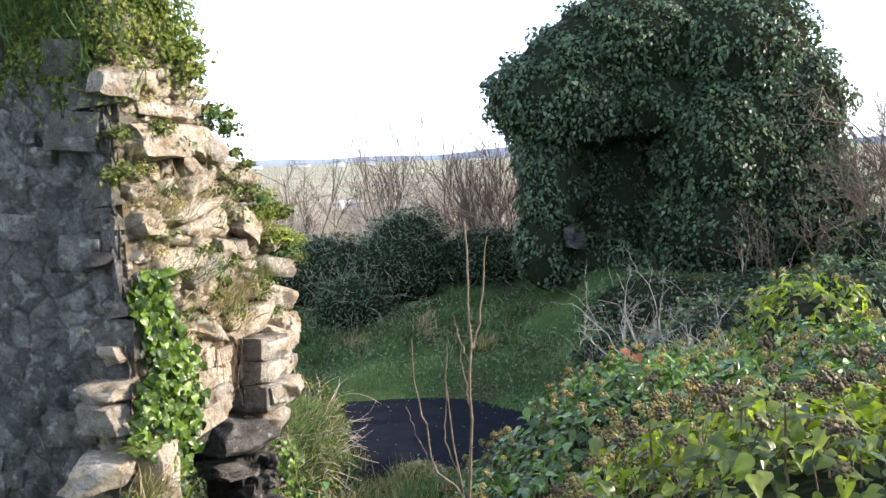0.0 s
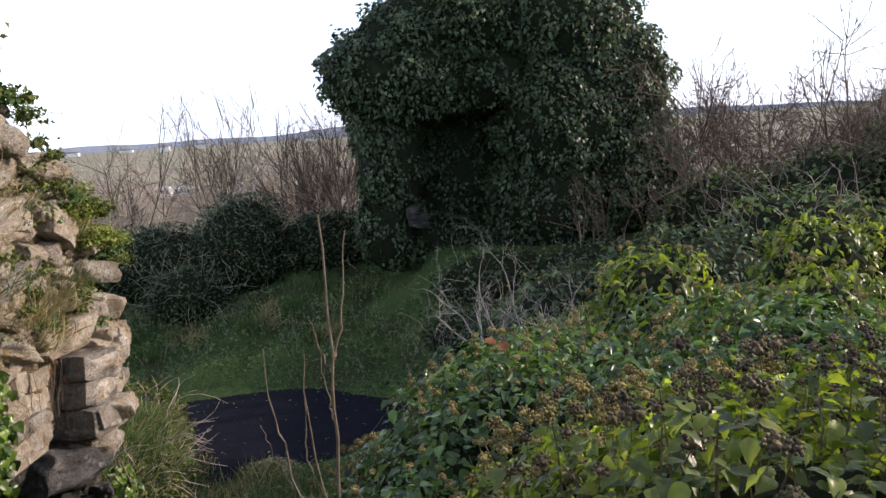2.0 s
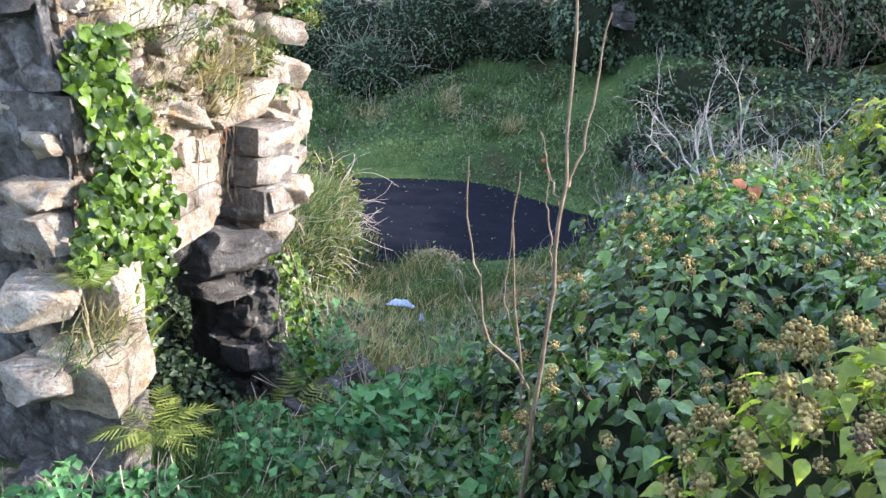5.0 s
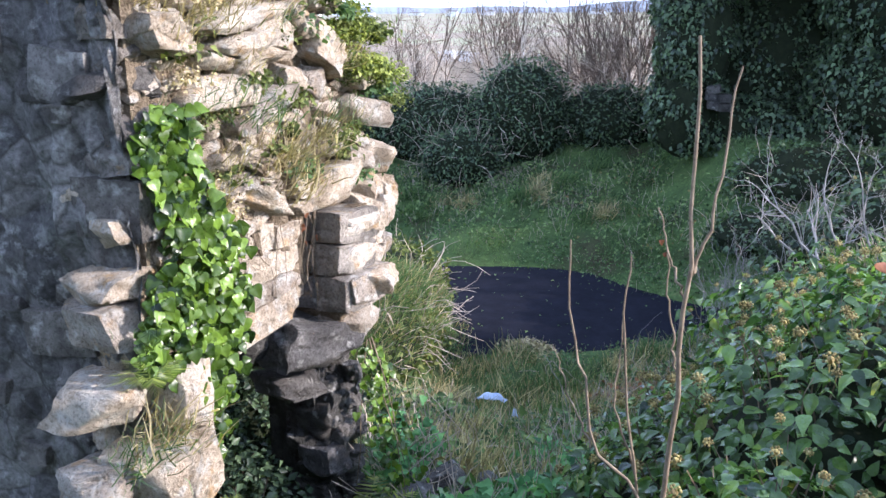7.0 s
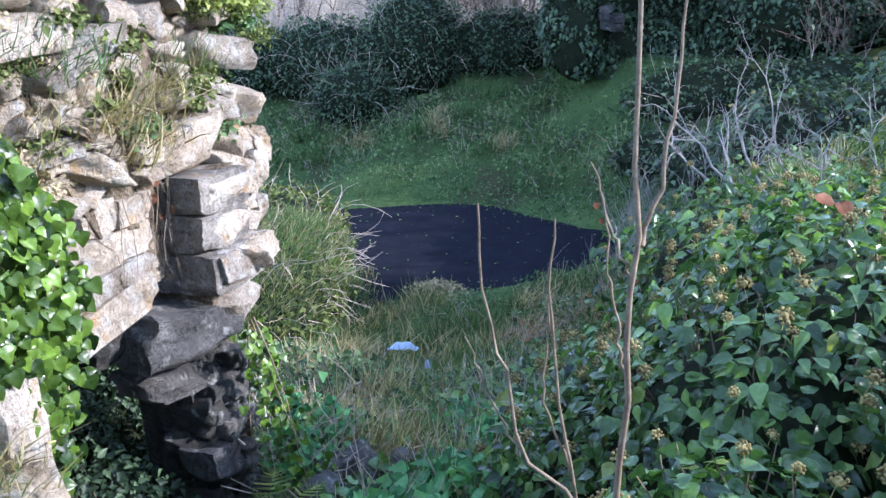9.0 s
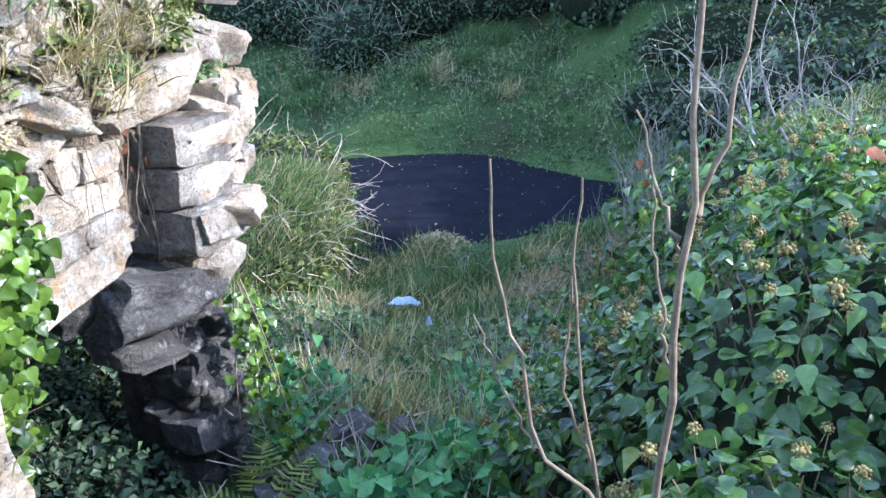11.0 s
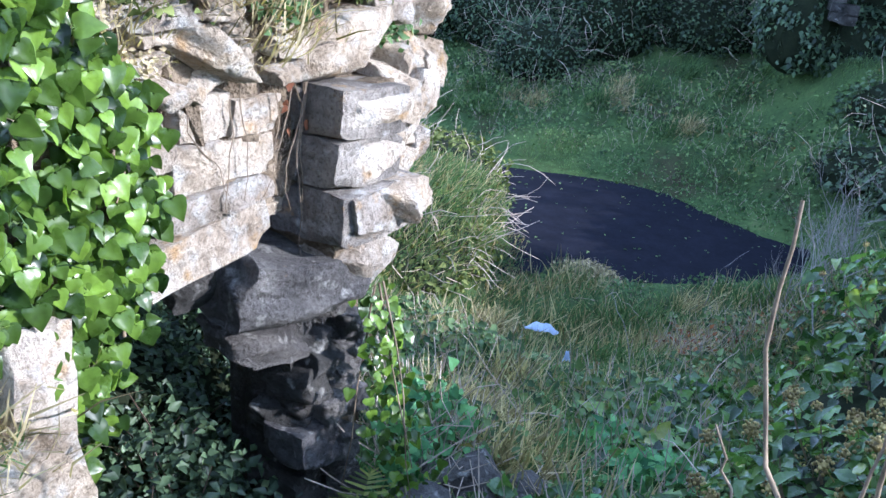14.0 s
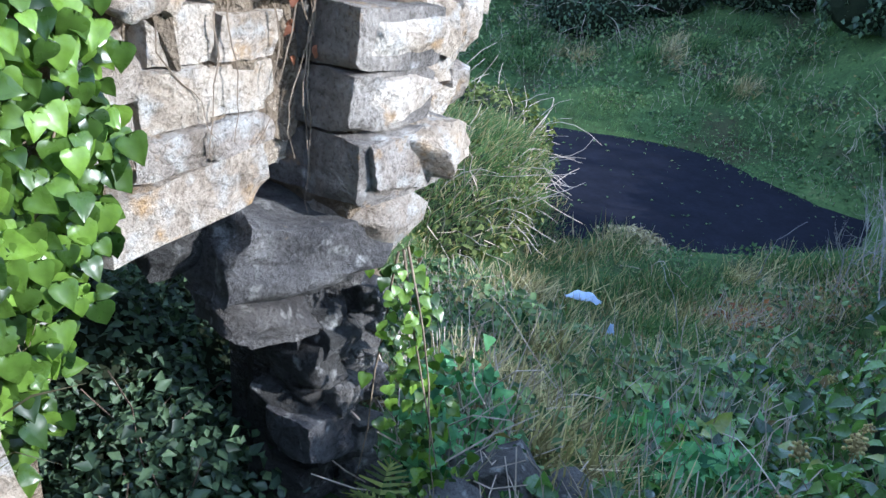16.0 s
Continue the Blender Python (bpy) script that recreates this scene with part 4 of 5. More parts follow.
bramble_heap("brown and green bramble slope beside the tower", [(3.4, 17.8, -1.4, 1.6, 1.0, 0.8), (4.8, 15.2, -1.3, 1.5, 1.2, 0.7), (2.9, 14.6, -1.8, 0.9, 1.0, 0.55), (2.4, 16.6, -2.1, 0.9, 0.9, 0.45), (5.2, 16.8, -1.2, 1.6, 1.2, 0.7)], 150, 0.085, 32, IVY_FAR, 60)


def shrub_parts(levels, mat, parent, sides):
    """Each main stem a part of its own; the twigs above them in one."""
    p, rr = levels[0]
    for i in range(len(p)):
        v, f = tubes(p[i:i + 1], rr[i:i + 1], sides + 1)
        put("stem", v, f, mat, parent)
    tagged(limbs_mesh("twig_crown", levels[1:], mat, parent, "", sides), kind="stuff")


def bare_thicket(label, spots, height, seed, mat, group="bare thickets", radius=0.03, kids=5, levels=3, stems=4, spread_=0.5):
    r = np.random.default_rng(seed)
    made = None
    for x, y in spots:
        made = thing("bare_shrub", label, "shrub", group)
        z = float(ground_z(x, y))
        st = np.array([x, y, z - 0.1]) + np.concatenate([r.normal(size=(stems, 2)) * 0.25, np.zeros((stems, 1))], 1)
        di = np.array([0, 0, 1.0]) + r.normal(size=(stems, 3)) * 0.28
        lv = branching(st, di, height * 0.62, radius, levels, kids, r, 0.12, 0.10, spread_, 0.6)
        shrub_parts(lv, mat, made, 3)


rs = np.random.default_rng(77)
far = [(x + rs.normal() * 0.8, y + rs.normal() * 1.5) for y in (25, 27, 30, 34, 38, 43) for x in np.arange(-0.42 * y, 0.08 * y, 1.3)]
bare_thicket("leafless brown hedge shrub in the valley", far, 3.0, 41, PALETWIG, radius=0.022, kids=8)
bare_thicket("fine leaning leafless saplings before the tower", [(-0.3, 24), (0.4, 25), (-1.4, 25), (-0.8, 26.5), (-3.2, 26), (-6, 26), (0.9, 23.6)], 5.0, 45, TWIG, "saplings beyond the pool", 0.028, 9, 3, 5)
far = [(x + rs.normal() * 3, y + rs.normal() * 4) for y in (52, 66, 85, 110) for x in np.arange(-0.5 * y, 0.12 * y, 3.4)]
bare_thicket("tall leafless tree of the valley hedges", far, 5.2, 42, PALETWIG, "far bare trees", 0.045, 8)
bare_thicket("bare brown elder stems at the foot of the tower", [(5.0, 17.4), (6.2, 17.0), (7.2, 16.2)], 1.7, 44, TWIG, "stems by the tower", 0.016, 5)
right = [(8.6, 17), (10, 15.5), (11.5, 17.5), (9.6, 19.5), (12.6, 15), (13.5, 19), (11, 21), (8.2, 21), (15, 16.5), (14.5, 22)]
bare_thicket("leafless hawthorn tree with crooked twigs", right, 4.0, 43, TWIG, "hawthorns behind the bushes", 0.045, 6, 4, 5, 0.75)
bramble_heap("ivy-hung dark scrub beneath the hawthorns", [(9.5, 16, -0.2, 1.6, 1.4, 1.3), (11.5, 15.2, 0.4, 1.7, 1.4, 1.7), (8.0, 17.5, -0.5, 1.3, 1.3, 1.2), (13.5, 16, 0.5, 1.8, 1.5, 1.8), (7.6, 13.5, -0.4, 1.6, 1.3, 1.0)], 90, 0.12, 33, BRAMBLE, 700)


def dead_shrub():
    r = np.random.default_rng(51)
    t = thing("dead_shrub", "bleached grey leafless dead shrub", "shrub")
    st = np.array([1.72, 7.75, -0.05]) + r.normal(size=(9, 3)) * np.array([0.30, 0.15, 0.04])
    lv = branching(st, np.array([0, 0, 1.0]) + r.normal(size=(9, 3)) * 0.40, 0.52, 0.010, 4, 3, r, 0.25, 0.03, 0.65, 0.62)
    shrub_parts(lv, GREYTWIG, t, 4)


dead_shrub()


def bare_sapling():
    """A clump of slim leafless shoots beside the path."""
    t = thing("bare_sapling", "slim leafless sapling with forked pale brown stems", "sapling")
    r = np.random.default_rng(4)
    stems = [[(0.11, 3.70, -0.28), (0.135, 3.74, 0.25), (0.155, 3.76, 0.55), (0.162, 3.76, 0.83), (0.172, 3.76, 1.05), (0.172, 3.78, 1.33), (0.162, 3.80, 1.605)],
             [(0.174, 3.76, 1.06), (0.205, 3.77, 1.15), (0.23, 3.78, 1.33), (0.257, 3.80, 1.54)],
             [(0.169, 3.76, 1.01), (0.13, 3.78, 1.11), (0.096, 3.80, 1.217)],
             [(0.162, 3.76, 0.826), (0.142, 3.78, 0.92), (0.124, 3.80, 1.106)],
             [(0.12, 3.9, -0.28), (0.136, 4.0, 0.32), (-0.039, 4.05, 0.443), (-0.055, 4.1, 0.605), (-0.101, 4.15, 0.705), (-0.125, 4.15, 0.9), (-0.122, 4.15, 1.036)],
             [(0.13, 3.95, -0.28), (0.095, 4.08, 0.342), (0.055, 4.1, 0.58), (0.031, 4.1, 0.842), (0.047, 4.1, 1.015)],
             [(0.095, 4.08, 0.342), (0.02, 4.1, 0.572), (0.035, 4.1, 0.84)],
             [(-0.039, 4.05, 0.443), (-0.11, 4.1, 0.58), (-0.16, 4.12, 0.72)]]
    radii = [0.0085, 0.005, 0.0036, 0.0036, 0.0055, 0.005, 0.004, 0.0034]
    for pts, rad in zip(stems, radii):
        p = np.array(pts)
        k = 14
        tt = np.linspace(0, len(p) - 1, k)
        q = np.stack([np.interp(tt, np.arange(len(p)), p[:, i]) for i in range(3)], -1)
        q[1:-1] += r.normal(size=(k - 2, 3)) * 0.004
        v, f = tubes(q[None], (rad * np.linspace(1, 0.45, k))[None], 7)
        put("stem", v, f, BARK, t, "", True)


bare_sapling()

# ---------------------------------------------------------------- distance


def far_hills():
    r = np.random.default_rng(8)
    xs = np.linspace(-3800, 3800, 240)
    h = 22 + 16 * np.sin(xs / 610 + 1) + 9 * np.sin(xs / 230) + 4 * np.sin(xs / 87 + 2)
    vs, fs = [], []
    for i, x in enumerate(xs):
        y = 3900 - 0.00008 * x * x
        vs += [(x, y, -40), (x, y, h[i]), (x, y + 200, h[i] - 6)]
    for i in range(len(xs) - 1):
        fs += [(3 * i, 3 * i + 3, 3 * i + 4, 3 * i + 1), (3 * i + 1, 3 * i + 4, 3 * i + 5, 3 * i + 2)]
    tagged(put("backdrop", vs, fs, HILL, None, "", True), "low hills on the horizon, coloured blue with haze", "hills", kind="structure")


far_hills()

# ---------------------------------------------------------------- ivy, moss and grass on the wall


def wall_ivy():
    """Climbing ivy over the near part of the broken end, its lowest strand hanging into the doorway."""
    r = np.random.default_rng(61)
    ivy = thing("climbing_ivy", "bright green climbing ivy on the broken wall end", "ivy")
    me = leaf_mesh(HEART, IVY_WALL)
    z_at = [0.12, 0.20, 0.32, 0.42, 0.50, 0.60, 0.70, 0.80, 0.92, 1.04, 1.15, 1.27, 1.38]
    lo = [0.14, 0.13, 0.12, 0.08, -0.05, -0.12, -0.06, -0.02, 0.06, 0.04, -0.01, -0.02, 0.03]
    hi = [0.19, 0.23, 0.27, 0.33, 0.36, 0.41, 0.43, 0.43, 0.40, 0.30, 0.23, 0.21, 0.19]
    made, rest = 0, []
    while made < 1250:
        z = r.uniform(0.12, 1.38)
        a, b = np.interp(z, z_at, lo), np.interp(z, z_at, hi)
        if r.uniform(0, 0.7) > b - a + 0.08:
            continue
        s = r.uniform(a, b)
        p = np.array(wall_point(s, r.uniform(0.0, 0.08), z))
        n = np.array(OUT) * 0.7 - np.array(ALONG) * 0.5 + np.array([0, 0, 0.35]) + r.normal(size=3) * 0.3
        tip = np.array([0, 0, -1.0]) + np.array(OUT) * 0.3 + r.normal(size=3) * 0.45
        rot = turns(n[None], tip[None])[0]
        size = r.uniform(0.026, 0.056)
        if made < 300:
            piece("leaf", me, leaf_pose(p, rot, size), ivy)
        else:
            rest.append((p - np.array(OUT) * 0.03, rot, size))
        made += 1
    v, f = scatter(*HEART, np.array([q[0] for q in rest]), np.array([q[1] for q in rest]), np.array([q[2] for q in rest]))
    tagged(put("foliage", v, f, IVY_WALL, ivy, "", True), kind="stuff")
    # clinging stems
    starts = np.array([wall_point(r.uniform(0.1, 0.4), -0.04, r.uniform(0.3, 0.6)) for _ in range(6)])
    paths = walk_twigs(starts, np.array([0, 0, 1.0]) + np.array(ALONG) * r.uniform(-0.4, 0.3, 6)[:, None], r.uniform(0.3, 0.5, 6), 9, 0.08, 0.05, r)
    for q in paths:
        v, f = tubes(q[None], np.linspace(0.005, 0.002, 9)[None], 5)
        put("stem", v, f, BARK, ivy, "", True)
    # bare rootlets down the joint of the pier
    for base, length, count in ((0.945, 0.48, 3), (0.90, 0.45, 2), (0.70, 0.34, 2), (0.84, 0.30, 1), (0.56, 0.30, 1)):
        starts = np.array([wall_point(base + r.uniform(-0.02, 0.02), -0.035 + r.uniform(0.0, 0.012), 0.88 + r.uniform(-0.04, 0.02)) for _ in range(count)])
        q = walk_twigs(starts, np.tile([0, 0, -1.0], (count, 1)), length * r.uniform(0.7, 1.1, count), 12, 0.30, -0.3, r)
        off = (q - starts[:, None, :]) @ np.array(OUT)
        q = q - off[..., None] * np.array(OUT) * 0.9
        for p in q:
            v, f = tubes(p[None], np.linspace(0.0022, 0.0009, 12)[None], 4)
            put("root", v, f, BARK, ivy, "bare clinging root")


def pier_ivy():
    """A strand of young ivy creeping down the outer edge of the pier to the ground."""
    r = np.random.default_rng(62)
    ivy = thing("creeping_ivy", "small green ivy strand creeping down the stone pier", "ivy")
    me = leaf_mesh(HEART, IVY_WALL)
    for _ in range(190):
        z = r.uniform(-0.62, 0.20)
        s = 1.20 + 0.12 * (0.2 - z) + r.normal() * (0.04 + 0.08 * (0.2 - z))
        p = np.array(wall_point(s, 0.04 + 0.16 * (0.2 - z) + r.uniform(-0.03, 0.05), z))
        n = np.array(OUT) * 0.6 - np.array(ALONG) * 0.5 + np.array([0, 0, 0.5]) + r.normal(size=3) * 0.35
        tip = np.array([0, 0, -1.0]) + np.array(OUT) * 0.3 + r.normal(size=3) * 0.5
        piece("leaf", me, leaf_pose(p, turns(n[None], tip[None])[0], r.uniform(0.022, 0.044)), ivy)
    starts = np.array([wall_point(1.20 + 0.02 * i, 0.05, 0.20) for i in range(3)])
    paths = walk_twigs(starts, np.tile(np.array([0, 0, -1.0]) + np.array(OUT) * 0.2, (3, 1)), np.array([0.7, 0.8, 0.6]), 9, 0.12, -0.1, r)
    for q in paths:
        v, f = tubes(q[None], np.linspace(0.004, 0.0015, 9)[None], 5)
        put("stem", v, f, BARK, ivy, "", True)


wall_ivy()
pier_ivy()


def blades(p, n, length, r, lean=0.5):
    """Grass blades from points, up and outwards, drooping."""
    N = len(p)
    up = unit(n * lean + np.array([0, 0, 1.0]) + r.normal(size=(N, 3)) * 0.38)
    side = unit(np.cross(up, rand_dirs(N, r)))
    return scatter(*BLADE, p, turns(side, up), length * r.uniform(0.5, 1.3, N))


def wall_tuft(s, n, z, count, length, mat, seed, width=0.09, name="grass_tuft", droop=0.9):
    r = np.random.default_rng(seed)
    c = np.array(wall_point(s, n, z))
    p = c + r.normal(size=(count, 3)) * width * np.array([0.6, 1, 0.35])
    if name == "grass_tuft":
        v, f = blades(p, np.tile(np.array(OUT) - 0.3 * np.array(ALONG), (count, 1)), np.full(count, length), r, droop)
        v = v + 0
    else:
        nn = unit(np.array(OUT) * 0.5 + np.array([0, 0, 0.7]) + r.normal(size=(count, 3)) * 0.6)
        v, f = scatter(*SMALL, p, turns(nn, rand_dirs(count, r)), length * r.uniform(0.5, 1.3, count))
    tagged(put(name, v, f, mat, WALL, "", True), kind="stuff")


WALL = bpy.data.objects["wall_ruin"]
for i, (s, z, c, ln, mt) in enumerate(((0.70, 1.10, 170, 0.13, DRY), (0.90, 1.14, 140, 0.12, DRY), (0.55, 1.28, 90, 0.10, GRASS), (0.80, 0.98, 110, 0.11, DRY), (1.05, 1.22, 80, 0.09, GRASS),
                                       (-0.05, 0.30, 80, 0.13, DRY), (0.02, 0.30, 90, 0.14, DRY), (-0.10, 0.27, 110, 0.12, GRASS), (0.02, 0.66, 60, 0.08, GRASS), (0.30, 1.62, 90, 0.10, DRY), (0.6, 1.66, 80, 0.09, DRY))):
    wall_tuft(s, 0.02, z, c, ln, mt, 200 + i)
rw = random.Random(9)
for i in range(46):
    s = rw.uniform(-0.1, 1.48)
    top = wall_top(s)
    z = rw.uniform(0.95, top) if rw.random() < 0.55 else top - rw.uniform(-0.03, 0.12)
    wall_tuft(s, rw.uniform(-0.03, 0.05), z, rw.randint(60, 170), 0.028, MOSS if rw.random() < 0.75 else GRASS, 300 + i, rw.uniform(0.03, 0.07), "moss")
for i in range(30):
    s, z = rw.uniform(0.1, 1.4), rw.uniform(0.95, 2.3)
    if z < wall_top(s) - 0.05:
        wall_tuft(s, rw.uniform(-0.04, 0.0), z, rw.randint(35, 90), rw.uniform(0.05, 0.10), DRY if rw.random() < 0.6 else GRASS, 500 + i, 0.06)
        wall_tuft(s + 0.05, rw.uniform(-0.04, 0.0), z - 0.05, 160, 0.016, MOSS if i % 2 else DRY, 540 + i, 0.05, "moss")
for i in range(16):
    s = 1.10 + 0.03 * i
    wall_tuft(s, rw.uniform(-0.02, 0.03), wall_top(s) - rw.uniform(0.0, 0.2), 300, 0.02, FERN if i % 3 else MOSS, 360 + i, 0.06, "moss")


def wall_top_growth():
    """Ferns, moss and grass spilling over the top of the wall."""
    r = np.random.default_rng(71)
    t = thing("wall_top_plants", "yellow-green ferns and grass spilling over the wall top", "plants", kind="stuff")
    n = 13000
    s = r.uniform(-0.9, 0.62, n)
    base = np.array([wall_top(a) for a in s])
    z = base + r.normal(size=n) * 0.13 - 0.02 - np.where(s < 0.1, r.uniform(0, 0.55, n), r.uniform(0, 0.12, n))
    out = r.uniform(-0.25, 0.09, n)
    p = np.array(ORIGIN) + np.array(ALONG) * np.maximum(s, -0.05)[:, None] + np.array(OUT) * (out + np.minimum(s, 0) * 1.1)[:, None]
    p[:, 2] = z
    nn = unit(np.array(OUT) * 0.4 + np.array([0, -0.5, 0.7]) + r.normal(size=(n, 3)) * 0.5)
    tip = unit(np.array([0.2, -0.3, -0.5]) + r.normal(size=(n, 3)) * 0.7)
    v, f = scatter(*SMALL, p, turns(nn, tip), 0.026 * r.uniform(0.5, 1.3, n))
    put("frond_stuff", v, f, FERN, t, "", True)
    v, f = blades(p[:1500], np.tile([0.4, -0.6, 0.2], (1500, 1)), np.full(1500, 0.16), r, 0.8)
    put("grass_stuff", v, f, GRASS, t, "", True)


wall_top_growth()

# ---------------------------------------------------------------- ground cover


def grass_field(name, label, count, box, length, mat, seed, mask=None, lean=0.0):
    r = np.random.default_rng(seed)
    x = r.uniform(box[0], box[1], count)
    y = r.uniform(box[2], box[3], count)
    keep = pond_distance(x, y) > r.uniform(-0.25, 0.5, count)
    patch = np.sin(2.3 * x + 1.1 * np.sin(1.9 * y)) * np.sin(2.1 * y + seed) + 0.5 * np.sin(5.3 * x + 2) * np.sin(4.7 * y)
    keep &= patch > r.uniform(-1.4, 0.6, count)
    if mask is not None:
        keep &= mask(x, y)
    x, y = x[keep], y[keep]
    p = np.stack([x, y, ground_z(x, y) - 0.01], -1)
    v, f = blades(p, np.tile([0.3, -0.3, 0], (len(p), 1)), length * (0.8 + 0.5 * patch[keep].clip(-0.5, 1)), r, lean)
    tagged(put(name, v, f, mat, None, "", True), label, "grass", kind="stuff")


def off_wall(x, y):
    return ~((x < -1.0) & (y < 6.2)) & ~((x < -0.45) & (y < 5.5))


grass_field("grass", "green winter grass on the near slope", 60000, (-7, 4, 5.2, 13.2), 0.19, GRASS, 81, off_wall, 0.4)
grass_field("grass", "short mossy green grass on the far bank", 100000, (-7, 4, 13.2, 24), 0.10, GRASS, 84, off_wall, 0.4)
grass_field("dry_grass", "bleached dry grass between the green", 20000, (-6, 3, 5.2, 13.2), 0.26, DRY, 82, off_wall, 0.6)


def leafy_cover(name, label, spots, per, size, mat, seed, spread_=0.35, tall=0.35, template=SMALL, category="weeds", canes=6, cane_mat=None):
    """Patches of low leafy plants standing on the ground."""
    r = np.random.default_rng(seed)
    t = thing(name, label, category, "low plants on the slope")
    ps = []
    for x, y, k in spots:
        n = int(per * k)
        q = r.normal(size=(n, 2)) * spread_ * k + np.array([x, y])
        h = r.uniform(0.02, 1, n) ** 0.8 * tall * np.exp(-(((q - np.array([x, y])) / (spread_ * k)) ** 2).sum(1) * 0.35)
        ps.append(np.stack([q[:, 0], q[:, 1], ground_z(q[:, 0], q[:, 1]) + h], -1))
    p = np.concatenate(ps)
    N = len(p)
    nn = unit(np.array([0.15, -0.25, 0.9]) + r.normal(size=(N, 3)) * 0.45)
    v, f = scatter(*template, p, turns(nn, rand_dirs(N, r)), size * r.uniform(0.5, 1.3, N))
    tagged(put("foliage", v, f, mat, t, "", True), kind="stuff")
    k = N // canes
    pick = r.choice(N, k, replace=False)
    paths = walk_twigs(p[pick] - np.array([0, 0, tall * 0.5]), np.array([0, 0, 1.0]) + r.normal(size=(k, 3)) * 0.4, r.uniform(0.15, 0.45, k) * tall / 0.35, 4, 0.2, 0, r)
    v, f = tubes(paths, np.tile(np.linspace(0.004, 0.002, 4), (k, 1)), 3)
    tagged(put("stem_stuff", v, f, cane_mat or PALETWIG, t), kind="stuff")


leafy_cover("nettle_patch", "fresh green nettles at the foot of the ivy", [(-0.25, 5.2, 1), (0.1, 5.7, 1), (-0.5, 4.9, 0.8), (0.35, 6.2, 1), (-0.1, 6.3, 0.8), (0.2, 4.6, 0.8)], 700, 0.075, WEED, 91, 0.26, 0.34)
leafy_cover("bramble_patch", "straggling brambles on the slope", [(0.0, 7.3, 1.2), (0.9, 8.2, 1.3), (-0.4, 8.0, 1.0), (1.6, 9.4, 1.4), (0.6, 9.6, 1.3), (1.9, 11.2, 1.5), (0.8, 11.3, 1.2), (-1.6, 8.6, 1)], 700, 0.07, BRAMBLE, 92, 0.42, 0.40)
leafy_cover("bramble_patch", "brambles and grass under the pier", [(-1.35, 6.5, 1.0), (-1.0, 6.1, 0.8), (-1.7, 7.4, 1.2), (-2.2, 9.2, 1.2), (-2.0, 8.2, 1.0)], 600, 0.06, BRAMBLE, 93, 0.36, 0.34)
leafy_cover("ivy_patch", "small pale ivy at the foot of the pier", [(-1.08, 5.62, 0.6), (-1.05, 5.45, 0.4), (-1.0, 5.9, 0.6)], 260, 0.045, WEED, 94, 0.14, 0.55, HEART, "ivy")
# next two take the darker ivy leaf, putting doorway shade into their colour
leafy_cover("bramble_patch", "bramble floor behind the doorway, darkened as if in shade", [(-1.9, 5.3, 1.0), (-2.4, 5.4, 1.0), (-2.1, 4.95, 0.9), (-2.9, 5.4, 1.0), (-1.65, 5.0, 0.8)], 1500, 0.04, IVY_FAR, 95, 0.26, 0.40, canes=60, cane_mat=TWIG)
bramble_heap("small-leaved bramble bush filling the doorway, darkened as if in shade", [(*wall_point(sx, nx, 0).xy, zc, 0.46, 0.46, rz) for sx, nx, zc, rz in ((0.85, -0.92, -0.74, 0.66), (1.35, -0.85, -0.82, 0.66), (0.45, -0.85, -1.0, 0.62), (1.1, -0.55, -1.1, 0.5))],
             2900, 0.034, 95, IVY_FAR, 0)
bramble_heap("olive bramble and grass mound beside the pool", [(-3.4, 11.6, -2.5, 1.2, 1.7, 0.75), (-3.6, 13.4, -2.4, 1.2, 1.3, 0.8), (-4.4, 10.2, -2.0, 1.3, 1.4, 0.8)], 260, 0.075, 34, MOSS, 500, "grassy_mound")


def mound_grass():
    r = np.random.default_rng(96)
    n = 11000
    q = r.normal(size=(n, 2)) * np.array([0.7, 1.3]) + np.array([-3.0, 11.8])
    d = 1 - ((q[:, 0] + 3.4) / 1.25) ** 2 - ((q[:, 1] - 11.9) / 2.2) ** 2
    z = np.where(d > 0, -2.5 + 0.78 * np.sqrt(np.maximum(d, 0)), ground_z(q[:, 0], q[:, 1]))
    p = np.stack([q[:, 0], q[:, 1], np.maximum(z, ground_z(q[:, 0], q[:, 1]))], -1)
    p = p[pond_distance(p[:, 0], p[:, 1]) > -0.2]
    h = len(p) * 4 // 5
    v, f = blades(p[:h], np.tile([0.8, -0.2, 0], (h, 1)), np.full(h, 0.16), r, 0.8)
    tagged(put("grass", v, f, GRASS, None, "", True), "green grass hanging over the pool", "grass", kind="stuff")
    p = p[h:]
    v, f = blades(p, np.tile([0.8, -0.2, 0], (len(p), 1)), np.full(len(p), 0.18), r, 0.8)
    tagged(put("dry_grass", v, f, DRY, None, "", True), "pale grass hanging over the pool", "grass", kind="stuff")


mound_grass()


def grass_tussock(x, y, count, length, mat, seed, label):
    r = np.random.default_rng(seed)
    t = thing("grass_tussock", label, "grass", "tussocks on the slope")
    q = r.normal(size=(count, 2)) * 0.14 + np.array([x, y])
    p = np.stack([q[:, 0], q[:, 1], ground_z(q[:, 0], q[:, 1])], -1)
    v, f = blades(p, np.tile([0.5, -0.5, 0], (count, 1)), np.full(count, length), r, 0.8)
    tagged(put("blade_stuff", v, f, mat, t, "", True), kind="stuff")


